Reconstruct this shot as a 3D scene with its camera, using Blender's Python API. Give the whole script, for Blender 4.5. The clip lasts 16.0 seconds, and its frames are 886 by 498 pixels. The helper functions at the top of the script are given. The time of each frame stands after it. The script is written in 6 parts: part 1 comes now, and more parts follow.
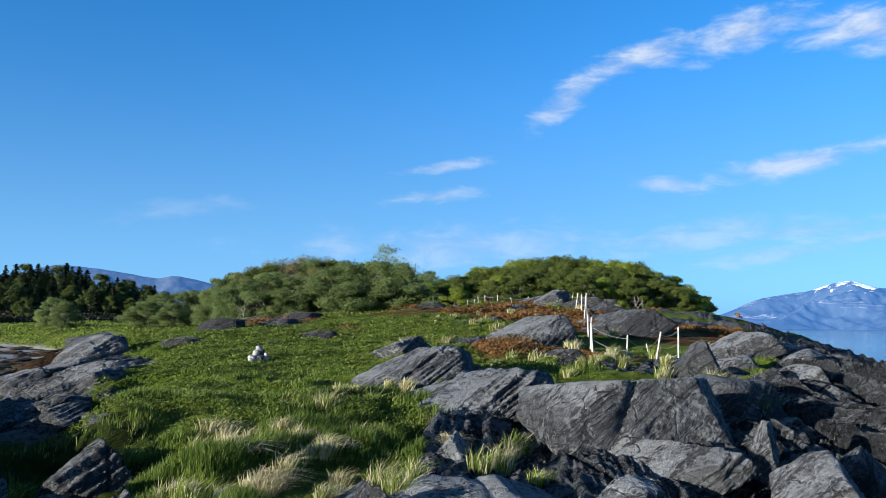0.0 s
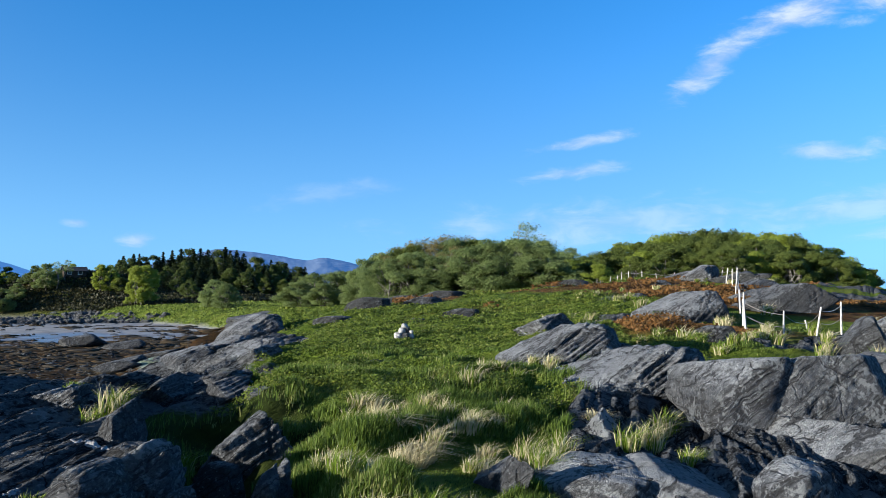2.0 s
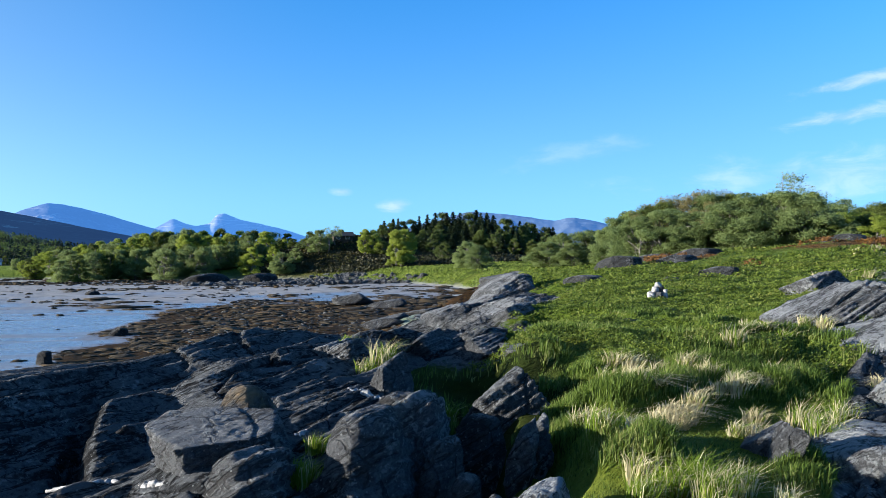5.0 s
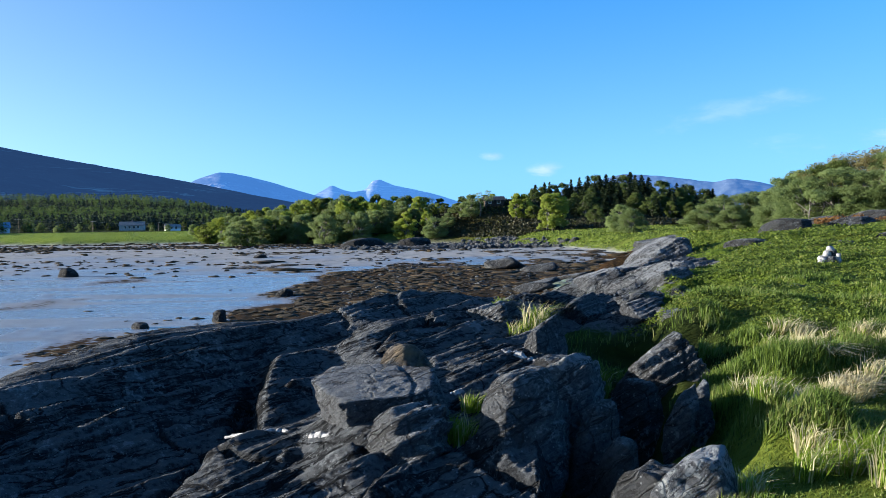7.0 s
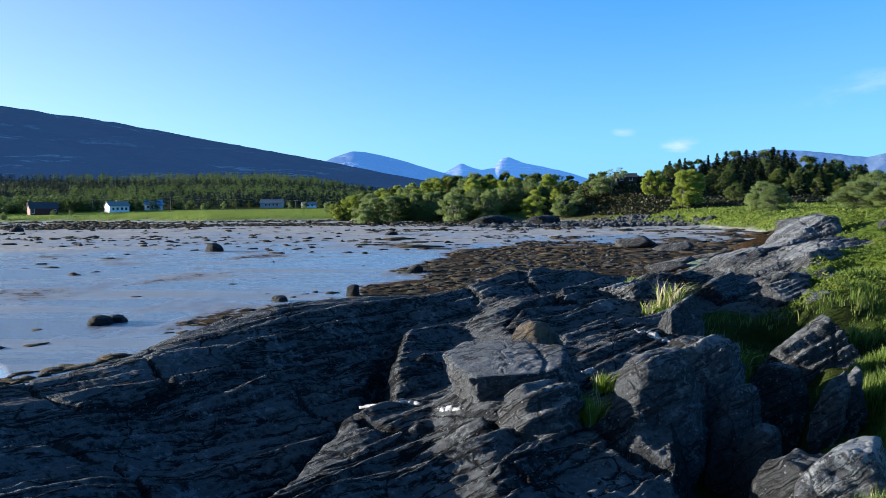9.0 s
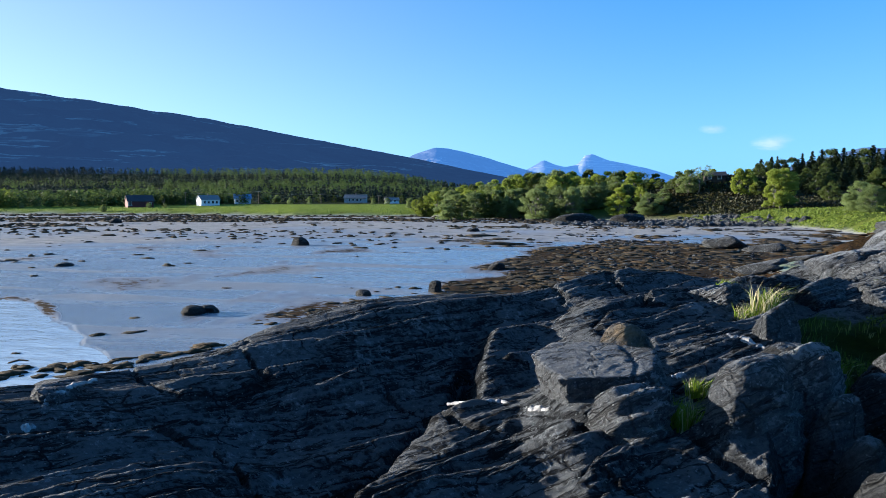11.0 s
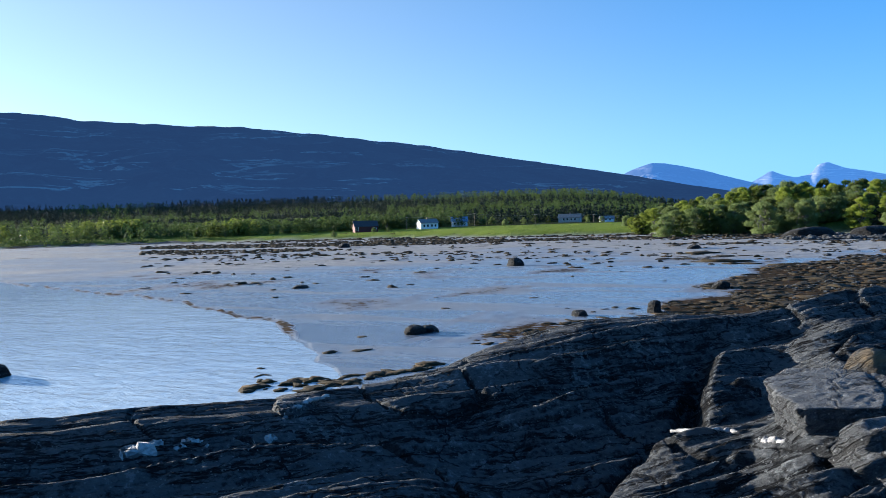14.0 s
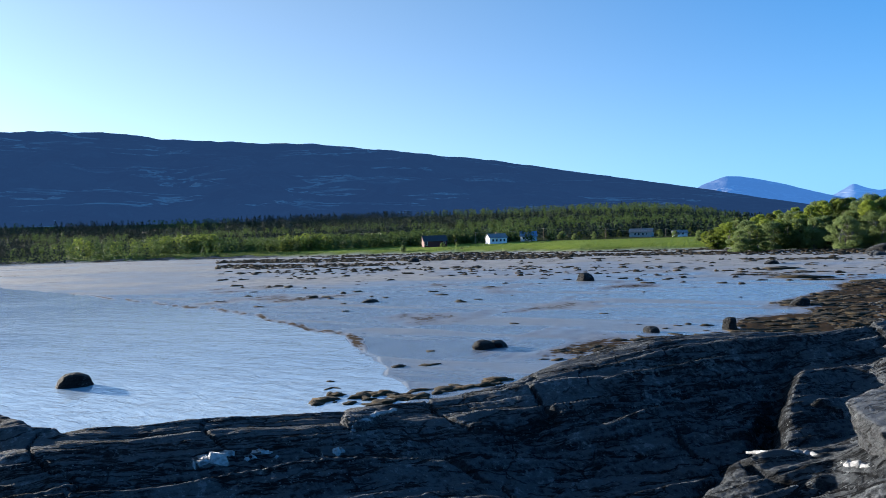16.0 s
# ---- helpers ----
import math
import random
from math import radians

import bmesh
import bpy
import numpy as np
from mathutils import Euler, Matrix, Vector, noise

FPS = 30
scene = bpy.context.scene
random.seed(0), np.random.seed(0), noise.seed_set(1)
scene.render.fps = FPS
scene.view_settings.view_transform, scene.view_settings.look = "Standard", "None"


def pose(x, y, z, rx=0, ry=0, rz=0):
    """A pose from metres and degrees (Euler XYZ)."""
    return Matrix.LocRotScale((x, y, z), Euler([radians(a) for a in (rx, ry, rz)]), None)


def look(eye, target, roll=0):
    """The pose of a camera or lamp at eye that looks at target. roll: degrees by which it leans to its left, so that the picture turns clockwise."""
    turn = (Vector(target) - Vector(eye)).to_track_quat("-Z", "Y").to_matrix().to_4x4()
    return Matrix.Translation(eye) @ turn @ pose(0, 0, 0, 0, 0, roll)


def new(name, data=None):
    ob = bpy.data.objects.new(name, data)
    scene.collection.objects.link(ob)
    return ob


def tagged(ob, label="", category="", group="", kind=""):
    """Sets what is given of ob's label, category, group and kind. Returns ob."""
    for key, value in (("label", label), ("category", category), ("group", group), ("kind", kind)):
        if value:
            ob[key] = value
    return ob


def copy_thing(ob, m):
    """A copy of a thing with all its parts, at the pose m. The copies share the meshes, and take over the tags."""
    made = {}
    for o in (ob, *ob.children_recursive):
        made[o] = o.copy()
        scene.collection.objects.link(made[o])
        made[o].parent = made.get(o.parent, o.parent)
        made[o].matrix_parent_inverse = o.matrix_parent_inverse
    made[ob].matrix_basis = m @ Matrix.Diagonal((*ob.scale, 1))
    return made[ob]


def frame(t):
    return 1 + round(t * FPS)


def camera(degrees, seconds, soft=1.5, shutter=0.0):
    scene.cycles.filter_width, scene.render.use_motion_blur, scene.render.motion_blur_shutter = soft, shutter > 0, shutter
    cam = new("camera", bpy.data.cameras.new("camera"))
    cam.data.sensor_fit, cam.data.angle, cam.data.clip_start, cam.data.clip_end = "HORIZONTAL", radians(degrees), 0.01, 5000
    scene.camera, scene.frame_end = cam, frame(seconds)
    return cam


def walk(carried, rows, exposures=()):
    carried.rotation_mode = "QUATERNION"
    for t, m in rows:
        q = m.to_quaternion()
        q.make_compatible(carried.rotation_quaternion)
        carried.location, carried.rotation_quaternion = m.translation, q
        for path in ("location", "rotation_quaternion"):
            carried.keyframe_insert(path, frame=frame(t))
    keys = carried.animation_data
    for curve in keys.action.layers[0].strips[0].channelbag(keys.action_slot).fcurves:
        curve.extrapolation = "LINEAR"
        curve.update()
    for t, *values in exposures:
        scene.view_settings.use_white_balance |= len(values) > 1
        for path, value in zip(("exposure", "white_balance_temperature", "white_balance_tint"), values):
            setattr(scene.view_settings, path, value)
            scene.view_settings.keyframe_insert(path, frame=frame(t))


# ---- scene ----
from mathutils.bvhtree import BVHTree

# time, eye (m), yaw to the left of +y, pitch, lean (degrees)
PATH = [
    (0, 0.107, -0.062, 5.038, -37.72, 5.24, 0.65),
    (0.5, 0.107, -0.054, 5.031, -35.69, 5.12, 0.54),
    (1, 0.099, -0.052, 5.022, -33.35, 4.82, 0.42),
    (1.5, 0.098, -0.045, 5.019, -30.74, 4.32, 0.29),
    (2, 0.098, -0.031, 5.015, -27.90, 3.64, 0.16),
    (2.5, 0.115, 0.013, 5.016, -24.96, 2.84, 0.06),
    (3, 0.107, 0.014, 5.008, -22.04, 2.11, -0.07),
    (3.5, 0.095, 0.027, 5.004, -19.15, 1.68, -0.15),
    (4, 0.092, 0.022, 4.998, -16.26, 1.49, -0.35),
    (4.5, 0.076, 0.021, 4.995, -13.41, 1.29, -0.46),
    (7, 0.033, 0.028, 4.971, 0.00, -1.51, -0.76),
    (7.5, 0.033, 0.022, 4.970, 2.47, -1.99, -0.83),
    (8, 0.026, 0.031, 4.963, 4.86, -2.43, -0.82),
    (8.5, 0.014, 0.039, 4.958, 7.11, -2.72, -0.76),
    (9, 0.002, 0.057, 4.957, 9.03, -2.96, -0.68),
    (11.5, -0.107, -0.033, 4.999, 16.22, -3.07, -0.08),
    (12, -0.128, -0.022, 5.002, 18.08, -2.91, -0.29),
    (12.5, -0.139, -0.016, 5.003, 20.60, -2.67, -0.60),
    (13, -0.127, -0.046, 5.008, 23.61, -2.33, -0.94),
    (13.5, -0.113, -0.012, 5.005, 26.65, -1.94, -1.28),
    (14, -0.101, 0.013, 5.003, 29.69, -1.55, -1.64),
    (14.5, -0.100, 0.022, 5.008, 32.10, -1.18, -1.80),
    (15, -0.098, 0.022, 5.002, 33.61, -0.89, -1.91),
    (15.5, -0.095, 0.025, 5.003, 34.31, -0.62, -1.84),
    (16, -0.097, 0.042, 5.000, 34.49, -0.38, -1.64),
]


def aim(x, y, z, yaw, pitch, lean):
    a, p = radians(yaw), radians(pitch)
    to = Vector((-math.sin(a) * math.cos(p), math.cos(a) * math.cos(p), math.sin(p)))
    eye = Vector((x, y, z))
    return look(eye, eye + to, lean)


cam = camera(57.0, 16.0, soft=0.45)
walk(cam, [(t, aim(*row)) for t, *row in PATH], [(0.0, 1.23), (2.0, 1.40), (3.5, 1.65), (7.0, 1.72), (9.0, 1.72), (12.5, 1.72), (16.0, 1.57)])

# ---------------------------------------------------------------- light
SUN_BEARING, SUN_HEIGHT = 88.0, 8.4      # degrees left of +y, degrees up
sun_data = bpy.data.lights.new("sun", "SUN")
sun_data.energy, sun_data.angle, sun_data.color = 5.0, radians(0.6), (1.0, 0.92, 0.80)
sun = new("sun", sun_data)
_b, _h = radians(SUN_BEARING), radians(SUN_HEIGHT)
sun.matrix_world = look((0, 0, 60), Vector((0, 0, 60)) - Vector((-math.sin(_b) * math.cos(_h), math.cos(_b) * math.cos(_h), math.sin(_h))))


class Nodes:
    """Short hand for building a node tree."""

    def __init__(self, tree):
        self.tree = tree

    def add(self, kind, inputs=None, operation="", attribute_name=""):
        n = self.tree.nodes.new(kind)
        if operation:
            n.operation = operation
        if attribute_name:
            n.attribute_name = attribute_name
        for k, v in (inputs or {}).items():
            if isinstance(v, bpy.types.NodeSocket):
                self.tree.links.new(v, n.inputs[k])
            else:
                n.inputs[k].default_value = v
        return n

    def math(self, op, a, b=0.0, c=0.0, clamp=False):
        n = self.add("ShaderNodeMath", {0: a, 1: b, 2: c}, operation=op)
        n.use_clamp = clamp
        return n.outputs[0]

    def mix(self, fac, a, b):
        n = self.add("ShaderNodeMix")
        n.data_type = "RGBA"
        for k, v in ((0, fac), (6, a), (7, b)):
            if isinstance(v, bpy.types.NodeSocket):
                self.tree.links.new(v, n.inputs[k])
            else:
                n.inputs[k].default_value = (*v, 1) if isinstance(v, tuple) and len(v) == 3 else v
        return n.outputs[2]

    def ramp(self, fac, lo, hi):
        n = self.add("ShaderNodeMapRange", {0: fac, 1: lo, 2: hi})
        n.interpolation_type = "SMOOTHSTEP"
        return n.outputs[0]

    def noise(self, vec, scale, detail=4.0, rough=0.55, distortion=0.0):
        n = self.add("ShaderNodeTexNoise", {"Vector": vec, "Scale": scale, "Detail": detail, "Roughness": rough, "Distortion": distortion})
        return n.outputs["Fac"]


world = bpy.data.worlds.new("world")
scene.world = world
world.use_nodes = True
world.node_tree.nodes.clear()
W = Nodes(world.node_tree)
sky = W.add("ShaderNodeTexSky")
sky.sky_type, sky.sun_disc, sky.sun_elevation, sky.sun_rotation = "NISHITA", False, _h, -_b
sky.altitude, sky.air_density, sky.dust_density, sky.ozone_density = 0.0, 1.0, 0.35, 2.5
way = W.add("ShaderNodeTexCoord").outputs["Generated"]
parts_xyz = W.add("ShaderNodeSeparateXYZ", {0: way})
bearing = W.math("MULTIPLY", W.math("ARCTAN2", W.math("MULTIPLY", parts_xyz.outputs[0], -1.0), parts_xyz.outputs[1]), 180 / math.pi)
rise = W.math("MULTIPLY", W.math("ARCSINE", parts_xyz.outputs[2]), 180 / math.pi)
skyvec = W.add("ShaderNodeCombineXYZ", {0: bearing, 1: rise, 2: 0.0}).outputs[0]
skywide = W.add("ShaderNodeVectorMath", {0: skyvec, 1: (0.32, 0.9, 1.0)}, operation="MULTIPLY").outputs[0]
puff = W.noise(skywide, 0.9, 7.0, 0.6, 0.4)
wisp = W.noise(skywide, 0.35, 5.0, 0.55, 0.8)
# drifting fair-weather clouds: bearing, height, half length, half breadth, lean (degrees), density
CLOUDS = [(-46.5, 15.6, 4.2, 0.95, 37, 0.8), (-52.0, 18.2, 4.6, 0.95, 12, 1.0), (-58.5, 19.2, 4.0, 1.2, 14, 1.0), (-66, 18.4, 4.4, 1.4, -6, 1.0),
          (-53.3, 9.5, 2.8, 0.6, -6, 0.6), (-61.5, 10.6, 5.8, 0.75, 8, 0.9), (-38.0, 11.0, 3.6, 0.42, 9, 0.62), (-37.0, 8.9, 3.4, 0.5, 7, 0.55),
          (-40, 5.4, 14, 1.5, 2, 0.38), (-55, 6.0, 8, 1.1, 6, 0.42), (-61, 6.2, 6.5, 0.6, 5, 0.42), (-60, 4.7, 5.0, 0.6, 6, 0.4),
          (-20.0, 7.4, 5.0, 0.8, 9, 0.18), (-3.7, 4.95, 0.8, 0.28, 0, 0.55), (-7.3, 3.9, 1.1, 0.5, 10, 0.6), (-66, 5.8, 5, 0.5, 4, 0.4)]
cover = None
for cb, ch, cl, cw, ct, cd in CLOUDS:
    du = W.math("SUBTRACT", cb, bearing)
    dv = W.math("SUBTRACT", rise, ch)
    c, s = math.cos(radians(ct)), math.sin(radians(ct))
    u = W.math("DIVIDE", W.math("ADD", W.math("MULTIPLY", du, c), W.math("MULTIPLY", dv, s)), cl)
    v = W.math("DIVIDE", W.math("SUBTRACT", W.math("MULTIPLY", dv, c), W.math("MULTIPLY", du, s)), cw)
    d = W.math("SQRT", W.math("ADD", W.math("MULTIPLY", u, u), W.math("MULTIPLY", v, v)))
    body = W.math("ADD", W.math("SUBTRACT", 1.0, d), W.math("MULTIPLY", W.math("SUBTRACT", puff, 0.5), 2.6))
    m = W.math("MULTIPLY", W.ramp(body, -0.3, 1.1), cd)
    cover = m if cover is None else W.math("MAXIMUM", cover, m)
# clean northern air: the sky's own brightness, a deep blue overhead that pales to the horizon and towards the sun
lum = W.add("ShaderNodeRGBToBW", {0: sky.outputs[0]}).outputs[0]
hue = W.mix(W.ramp(rise, -2.0, 24.0), (0.45, 1.08, 1.76), (0.14, 1.04, 2.90))
toward = W.add("ShaderNodeVectorMath", {0: way, 1: (-math.sin(_b) * math.cos(_h), math.cos(_b) * math.cos(_h), math.sin(_h))}, operation="DOT_PRODUCT").outputs["Value"]
hue = W.mix(W.math("MULTIPLY", W.ramp(toward, -0.05, 0.95), 0.9), hue, (0.70, 1.04, 1.48))
dusk = W.math("MULTIPLY", W.math("MULTIPLY", W.ramp(toward, -0.1, -0.75), W.ramp(rise, 17.0, 4.0)), 0.17)
lum = W.math("MULTIPLY", lum, W.math("SUBTRACT", 1.0, dusk))
tinted = W.add("ShaderNodeVectorMath", {0: hue, 3: lum}, operation="SCALE").outputs[0]
cloud_shade = W.mix(W.ramp(puff, 0.35, 0.7), (2.4, 3.3, 5.0), (4.1, 4.7, 5.7))
skycol = W.mix(W.math("MULTIPLY", cover, 0.92), tinted, cloud_shade)
back = W.add("ShaderNodeBackground", {"Color": skycol, "Strength": 0.074})
world.node_tree.links.new(back.outputs[0], W.add("ShaderNodeOutputWorld").inputs[0])


# ---------------------------------------------------------------- noise and land
def hashed(*cells):
    h = np.zeros_like(cells[0], dtype=np.uint32)
    for c, k in zip(cells, (374761393, 668265263, 2147483647, 1274126177)):
        h = h + c.astype(np.int64).astype(np.uint32) * np.uint32(k)
    h = (h ^ (h >> np.uint32(13))) * np.uint32(1274126177)
    h = (h ^ (h >> np.uint32(16))) * np.uint32(2246822519)
    return ((h ^ (h >> np.uint32(15))) & np.uint32(0xFFFFFF)).astype(np.float64) / 0xFFFFFF


def noise2(x, y, seed=0):
    ix, iy = np.floor(x), np.floor(y)
    fx, fy = x - ix, y - iy
    fx, fy = fx * fx * fx * (fx * (fx * 6 - 15) + 10), fy * fy * fy * (fy * (fy * 6 - 15) + 10)
    s = np.full_like(ix, seed)
    a, b = hashed(ix, iy, s), hashed(ix + 1, iy, s)
    c, d = hashed(ix, iy + 1, s), hashed(ix + 1, iy + 1, s)
    return 2 * ((a + (b - a) * fx) * (1 - fy) + (c + (d - c) * fx) * fy) - 1


def fbm(x, y, size, octaves=4, seed=0, gain=0.5):
    total, amp, norm = 0.0, 1.0, 0.0
    for k in range(octaves):
        total = total + amp * noise2(x / size + 17.3 * k, y / size - 9.1 * k, seed + k)
        norm += amp
        amp, size = amp * gain, size / 2.03
    return total / norm


def noise3(p, seed=0):
    i = np.floor(p)
    f = p - i
    f = f * f * (3 - 2 * f)
    s = np.full(len(p), float(seed))
    out = 0.0
    for dx in (0, 1):
        for dy in (0, 1):
            for dz in (0, 1):
                w = (f[:, 0] if dx else 1 - f[:, 0]) * (f[:, 1] if dy else 1 - f[:, 1]) * (f[:, 2] if dz else 1 - f[:, 2])
                out = out + w * hashed(i[:, 0] + dx, i[:, 1] + dy, i[:, 2] + dz, s)
    return 2 * out - 1


def fbm3(p, size, octaves=4, seed=0):
    total, amp, norm = 0.0, 1.0, 0.0
    for k in range(octaves):
        total = total + amp * noise3(p / size + 7.7 * k, seed + k)
        norm += amp
        amp, size = amp * 0.5, size / 2.03
    return total / norm


def step(a, b, t):
    t = np.clip((t - a) / (b - a), 0, 1)
    return t * t * (3 - 2 * t)


def spot(deg, dist):
    """Plan position at a bearing (degrees left of +y) and distance from the standing place."""
    return -math.sin(radians(deg)) * dist, math.cos(radians(deg)) * dist


def bump_at(x, y, cx, cy, size):
    return np.exp(-((x - cx) ** 2 + (y - cy) ** 2) / size ** 2)


def plates(x, y, seed):
    """Bedrock split along its grain: tilted plates, and how near a joint is."""
    s, t = (0.57 * x + 0.82 * y) / 3.0, (0.57 * y - 0.82 * x) / 1.25
    s, t = s + 0.35 * noise2(x / 1.9, y / 1.9, seed + 5), t + 0.35 * noise2(x / 1.7, y / 1.7, seed + 6)
    i, j = np.floor(s), np.floor(t)
    best, second, out = np.full_like(s, 9.0), np.full_like(s, 9.0), np.zeros_like(s)
    k = np.full_like(s, seed)
    for di in (-1, 0, 1):
        for dj in (-1, 0, 1):
            a, b = i + di, j + dj
            cs, ct = a + 0.15 + 0.7 * hashed(a, b, k), b + 0.15 + 0.7 * hashed(a, b, k + 1)
            d = (s - cs) ** 2 + (t - ct) ** 2
            plane = (hashed(a, b, k + 2) - 0.5) * 0.55 + (t - ct) * (0.10 + 0.42 * hashed(a, b, k + 3)) + (s - cs) * (hashed(a, b, k + 4) - 0.5) * 0.5
            near = d < best
            second = np.where(near, best, np.minimum(second, d))
            out = np.where(near, plane, out)
            best = np.where(near, d, best)
    return out, np.sqrt(second) - np.sqrt(best)


def saw(f, climb=0.86):
    """One bed's profile: a broad broken edge to climb, then a short dip slope down."""
    return np.where(f < climb, f / climb, (1 - f) / (1 - climb))


def beds(x, y, e):
    """Relief of bedrock whose beds dip away to the west: broken edges and dip slopes at four sizes, cut by cross joints."""
    s = 0.57 * x + 0.82 * y
    q = (-0.5 * x + 0.35 * y + 0.8 * e) / 0.61 + 0.40 * fbm(x, y, 5.5, 3, 81) + 0.09 * fbm(x, y, 1.3, 3, 82) + 0.035 * fbm(x, y, 0.30, 3, 98)
    out = 0.0
    for k, (gap, amp, climb) in enumerate(((2.1, 0.26, 0.88), (0.70, 0.105, 0.80), (0.26, 0.048, 0.76), (0.10, 0.021, 0.74))):
        b = q / gap + 0.35 * noise2(s / (gap * 5), q / (gap * 1.5), 83 + k)
        layer = np.floor(b)
        size = amp * np.clip(0.5 + 0.6 * hashed(layer, np.full_like(b, 90.0 + k)) + 0.5 * noise2(s / (gap * 3 + 0.5), q / gap * 0.6, 95 + k), 0, 1.5)
        out = out + size * saw(b - layer, climb)
    crack = np.abs(noise2(s / 2.1 + 0.3 * noise2(x, y, 90), q / 5.0, 89))
    return out - 0.30 - 0.14 * step(0.035, 0.0, crack) + 0.05 * fbm(x, y, 1.6, 4, 91) + 0.016 * fbm(x, y, 0.13, 3, 92)


def hummock(x, y):
    """Where the grass stands in mounds."""
    return step(-0.12, 0.5, fbm(x, y, 1.0, 3, 33) + 0.35 * fbm(x, y, 3.5, 2, 39))


def land(x, y):
    """Height of the ground and its covers (rock, wrack, sand, heather, grass, wet) at plan positions."""
    x, y = np.asarray(x, float), np.asarray(y, float)
    r = np.hypot(x, y)
    az = np.degrees(np.arctan2(-x, y))
    big, mid = fbm(x, y, 14, 3, 1), fbm(x, y, 4.0, 4, 2)
    # tidal flat
    edge = np.interp(x, [-700, -130, -94, -64, -52, -33, -26, -16], [190, 67, 57, 48, 45, 35.5, 31, 21.4]) - 3.0 * np.clip(x + 16, 0, 60) + 1.2 * fbm(x, y, 14, 3, 3) + 0.9 * fbm(x, y, 3.5, 3, 7)
    off = (y - edge) * 0.85
    sand = np.where(off > 0, 0.03 + 0.0030 * np.clip(off, 0, 150), np.clip(0.05 * off, -1.2, 0.03))
    sand = sand + 0.035 * fbm(x, y, 9, 3, 4) + 0.012 * fbm(x * 0.35 + y * 0.2, y, 1.4, 2, 5)
    # far side of the bay
    shore = np.interp(az, [-180, -40, -14, -10, -5, 0, 8, 16, 25, 32, 47, 60, 75, 180],
                      [110, 110, 116, 150, 190, 210, 230, 290, 300, 350, 430, 500, 560, 600])
    inland = r - shore - 8 * fbm(x, y, 40, 3, 6)
    wide = step(-56, -50, az)
    far = (3.0 * step(0, 32, inland) + 1.8 * step(30, 130, inland) + 42 * step(110, 900, inland) * step(6, 22, az)) * wide
    far = far + (4.5 * bump_at(x, y, 36, 290, 60) + 6.5 * bump_at(x, y, 17, 255, 26)) * step(0, 40, inland) * wide
    sand = sand - 3.0 * step(-46, -54, az) * step(25, 45, r)
    # the point on which the camera stands
    side = (x + 1 - 0.30 * (y - 14)) * 0.958 + 2.5 * mid
    bank = step(-6, 8, side) * step(-30, -5, y)
    rim = np.interp(az, [-180, -90, -5, 10, 20, 30, 40, 60, 66, 90, 120, 180], [22, 20, 17, 16, 14.5, 12.5, 10.8, 10.2, 14, 20, 24, 22]) + 0.9 * mid
    knob = step(3.6, -0.4, r - rim)
    up = np.maximum(bank, knob)
    top = 3.12 + 0.25 * step(8, 14, r) * step(30, 5, az) + 2.5 * bump_at(x, y, 42, 40, 22) + 1.3 * bump_at(x, y, 62, 72, 40) + 0.35 * bump_at(x, y, 30, 95, 35) + 0.55 * bump_at(x, y, 18, 16, 9) - 0.35 * step(34, 44, az) - 0.2 * step(22, 36, az)
    crest = np.interp(az, [-6, -2.5, 1.3, 7.2, 14.8, 20.5, 24.6, 31, 34, 38, 42, 47, 52, 60, 66], [3.5, 3.52, 3.40, 3.36, 3.35, 3.31, 3.14, 2.93, 2.86, 2.86, 2.86, 2.87, 2.93, 3.03, 3.06])
    backs = step(4, 10, az + 4 * fbm(x, y, 3, 2, 93)) * step(70, 62, az) * step(4.0, 5.0, r)
    top = top + (2.95 + (crest - 2.95) * step(5.0, 1.0, rim - r) - top) * backs
    # a lower slab in front of the whaleback, and the joint between the two
    top = top - 0.30 * step(-9, -13, az) * step(-22.5, -18, az) * step(5.2, 6.4, r) * step(15, 12, r)
    top = top + 0.20 * step(8.8, 8.2, r + 0.04 * az - 0.5) * step(5.0, 7.6, r) * step(-2.6, -1.9, x + 0.2 * mid) * step(0, 5, az)
    cut = np.interp(y, [4.8, 5.7, 7.0, 8.8, 10.8, 12], [-3.1, -2.85, -2.6, -2.3, -2.5, -2.7]) + 0.15 * fbm(x, y, 1.5, 2, 97)
    top = top - 0.55 * np.exp(-((x - cut) / 0.13) ** 2) * step(4.5, 5.2, y) * step(12.0, 9.5, y)
    top = top + 0.44 * bump_at(x, y, -0.25, 8.2, 1.2)
    top = top - 0.60 * step(-6.5, -8.5, az) * step(-16.5, -13, az) * step(5.2, 6.4, r) * step(17, 13, r)
    top = top - (0.085 * np.clip(x + 5.5, 0, 3.2) * step(-2.3, -2.6, x) + (0.10 * np.clip(x + 2.4, 0, 2.4) - 0.12) * step(-2.6, -2.3, x)) * step(4.5, 7, y) * step(14, 10, y) * step(-3, 2, az)
    q = 0.545 * x - 0.839 * y + 0.15 * np.clip(r - 35, 0, 400)
    top = top - 9 * step(2, 32, q) * step(-5, -40, az)
    top = top + 0.12 * mid + 0.25 * big * step(8, 25, r) - 0.22 * step(10.5, 9, r) * step(-9, -6, az) * step(34, 26, az)
    base = np.maximum(sand, far + sand * 0.3)
    z = base + (np.maximum(top, base) - base) * up
    # covers
    m2 = fbm(x, y, 6.5, 4, 8)
    azn = az + 60 / (r + 4) * fbm(x, y, 2.5, 4, 22) + 5 * m2
    slope_rock = np.clip(step(0.02, 0.5, up) * step(0.995, 0.75, up), 0, 1)
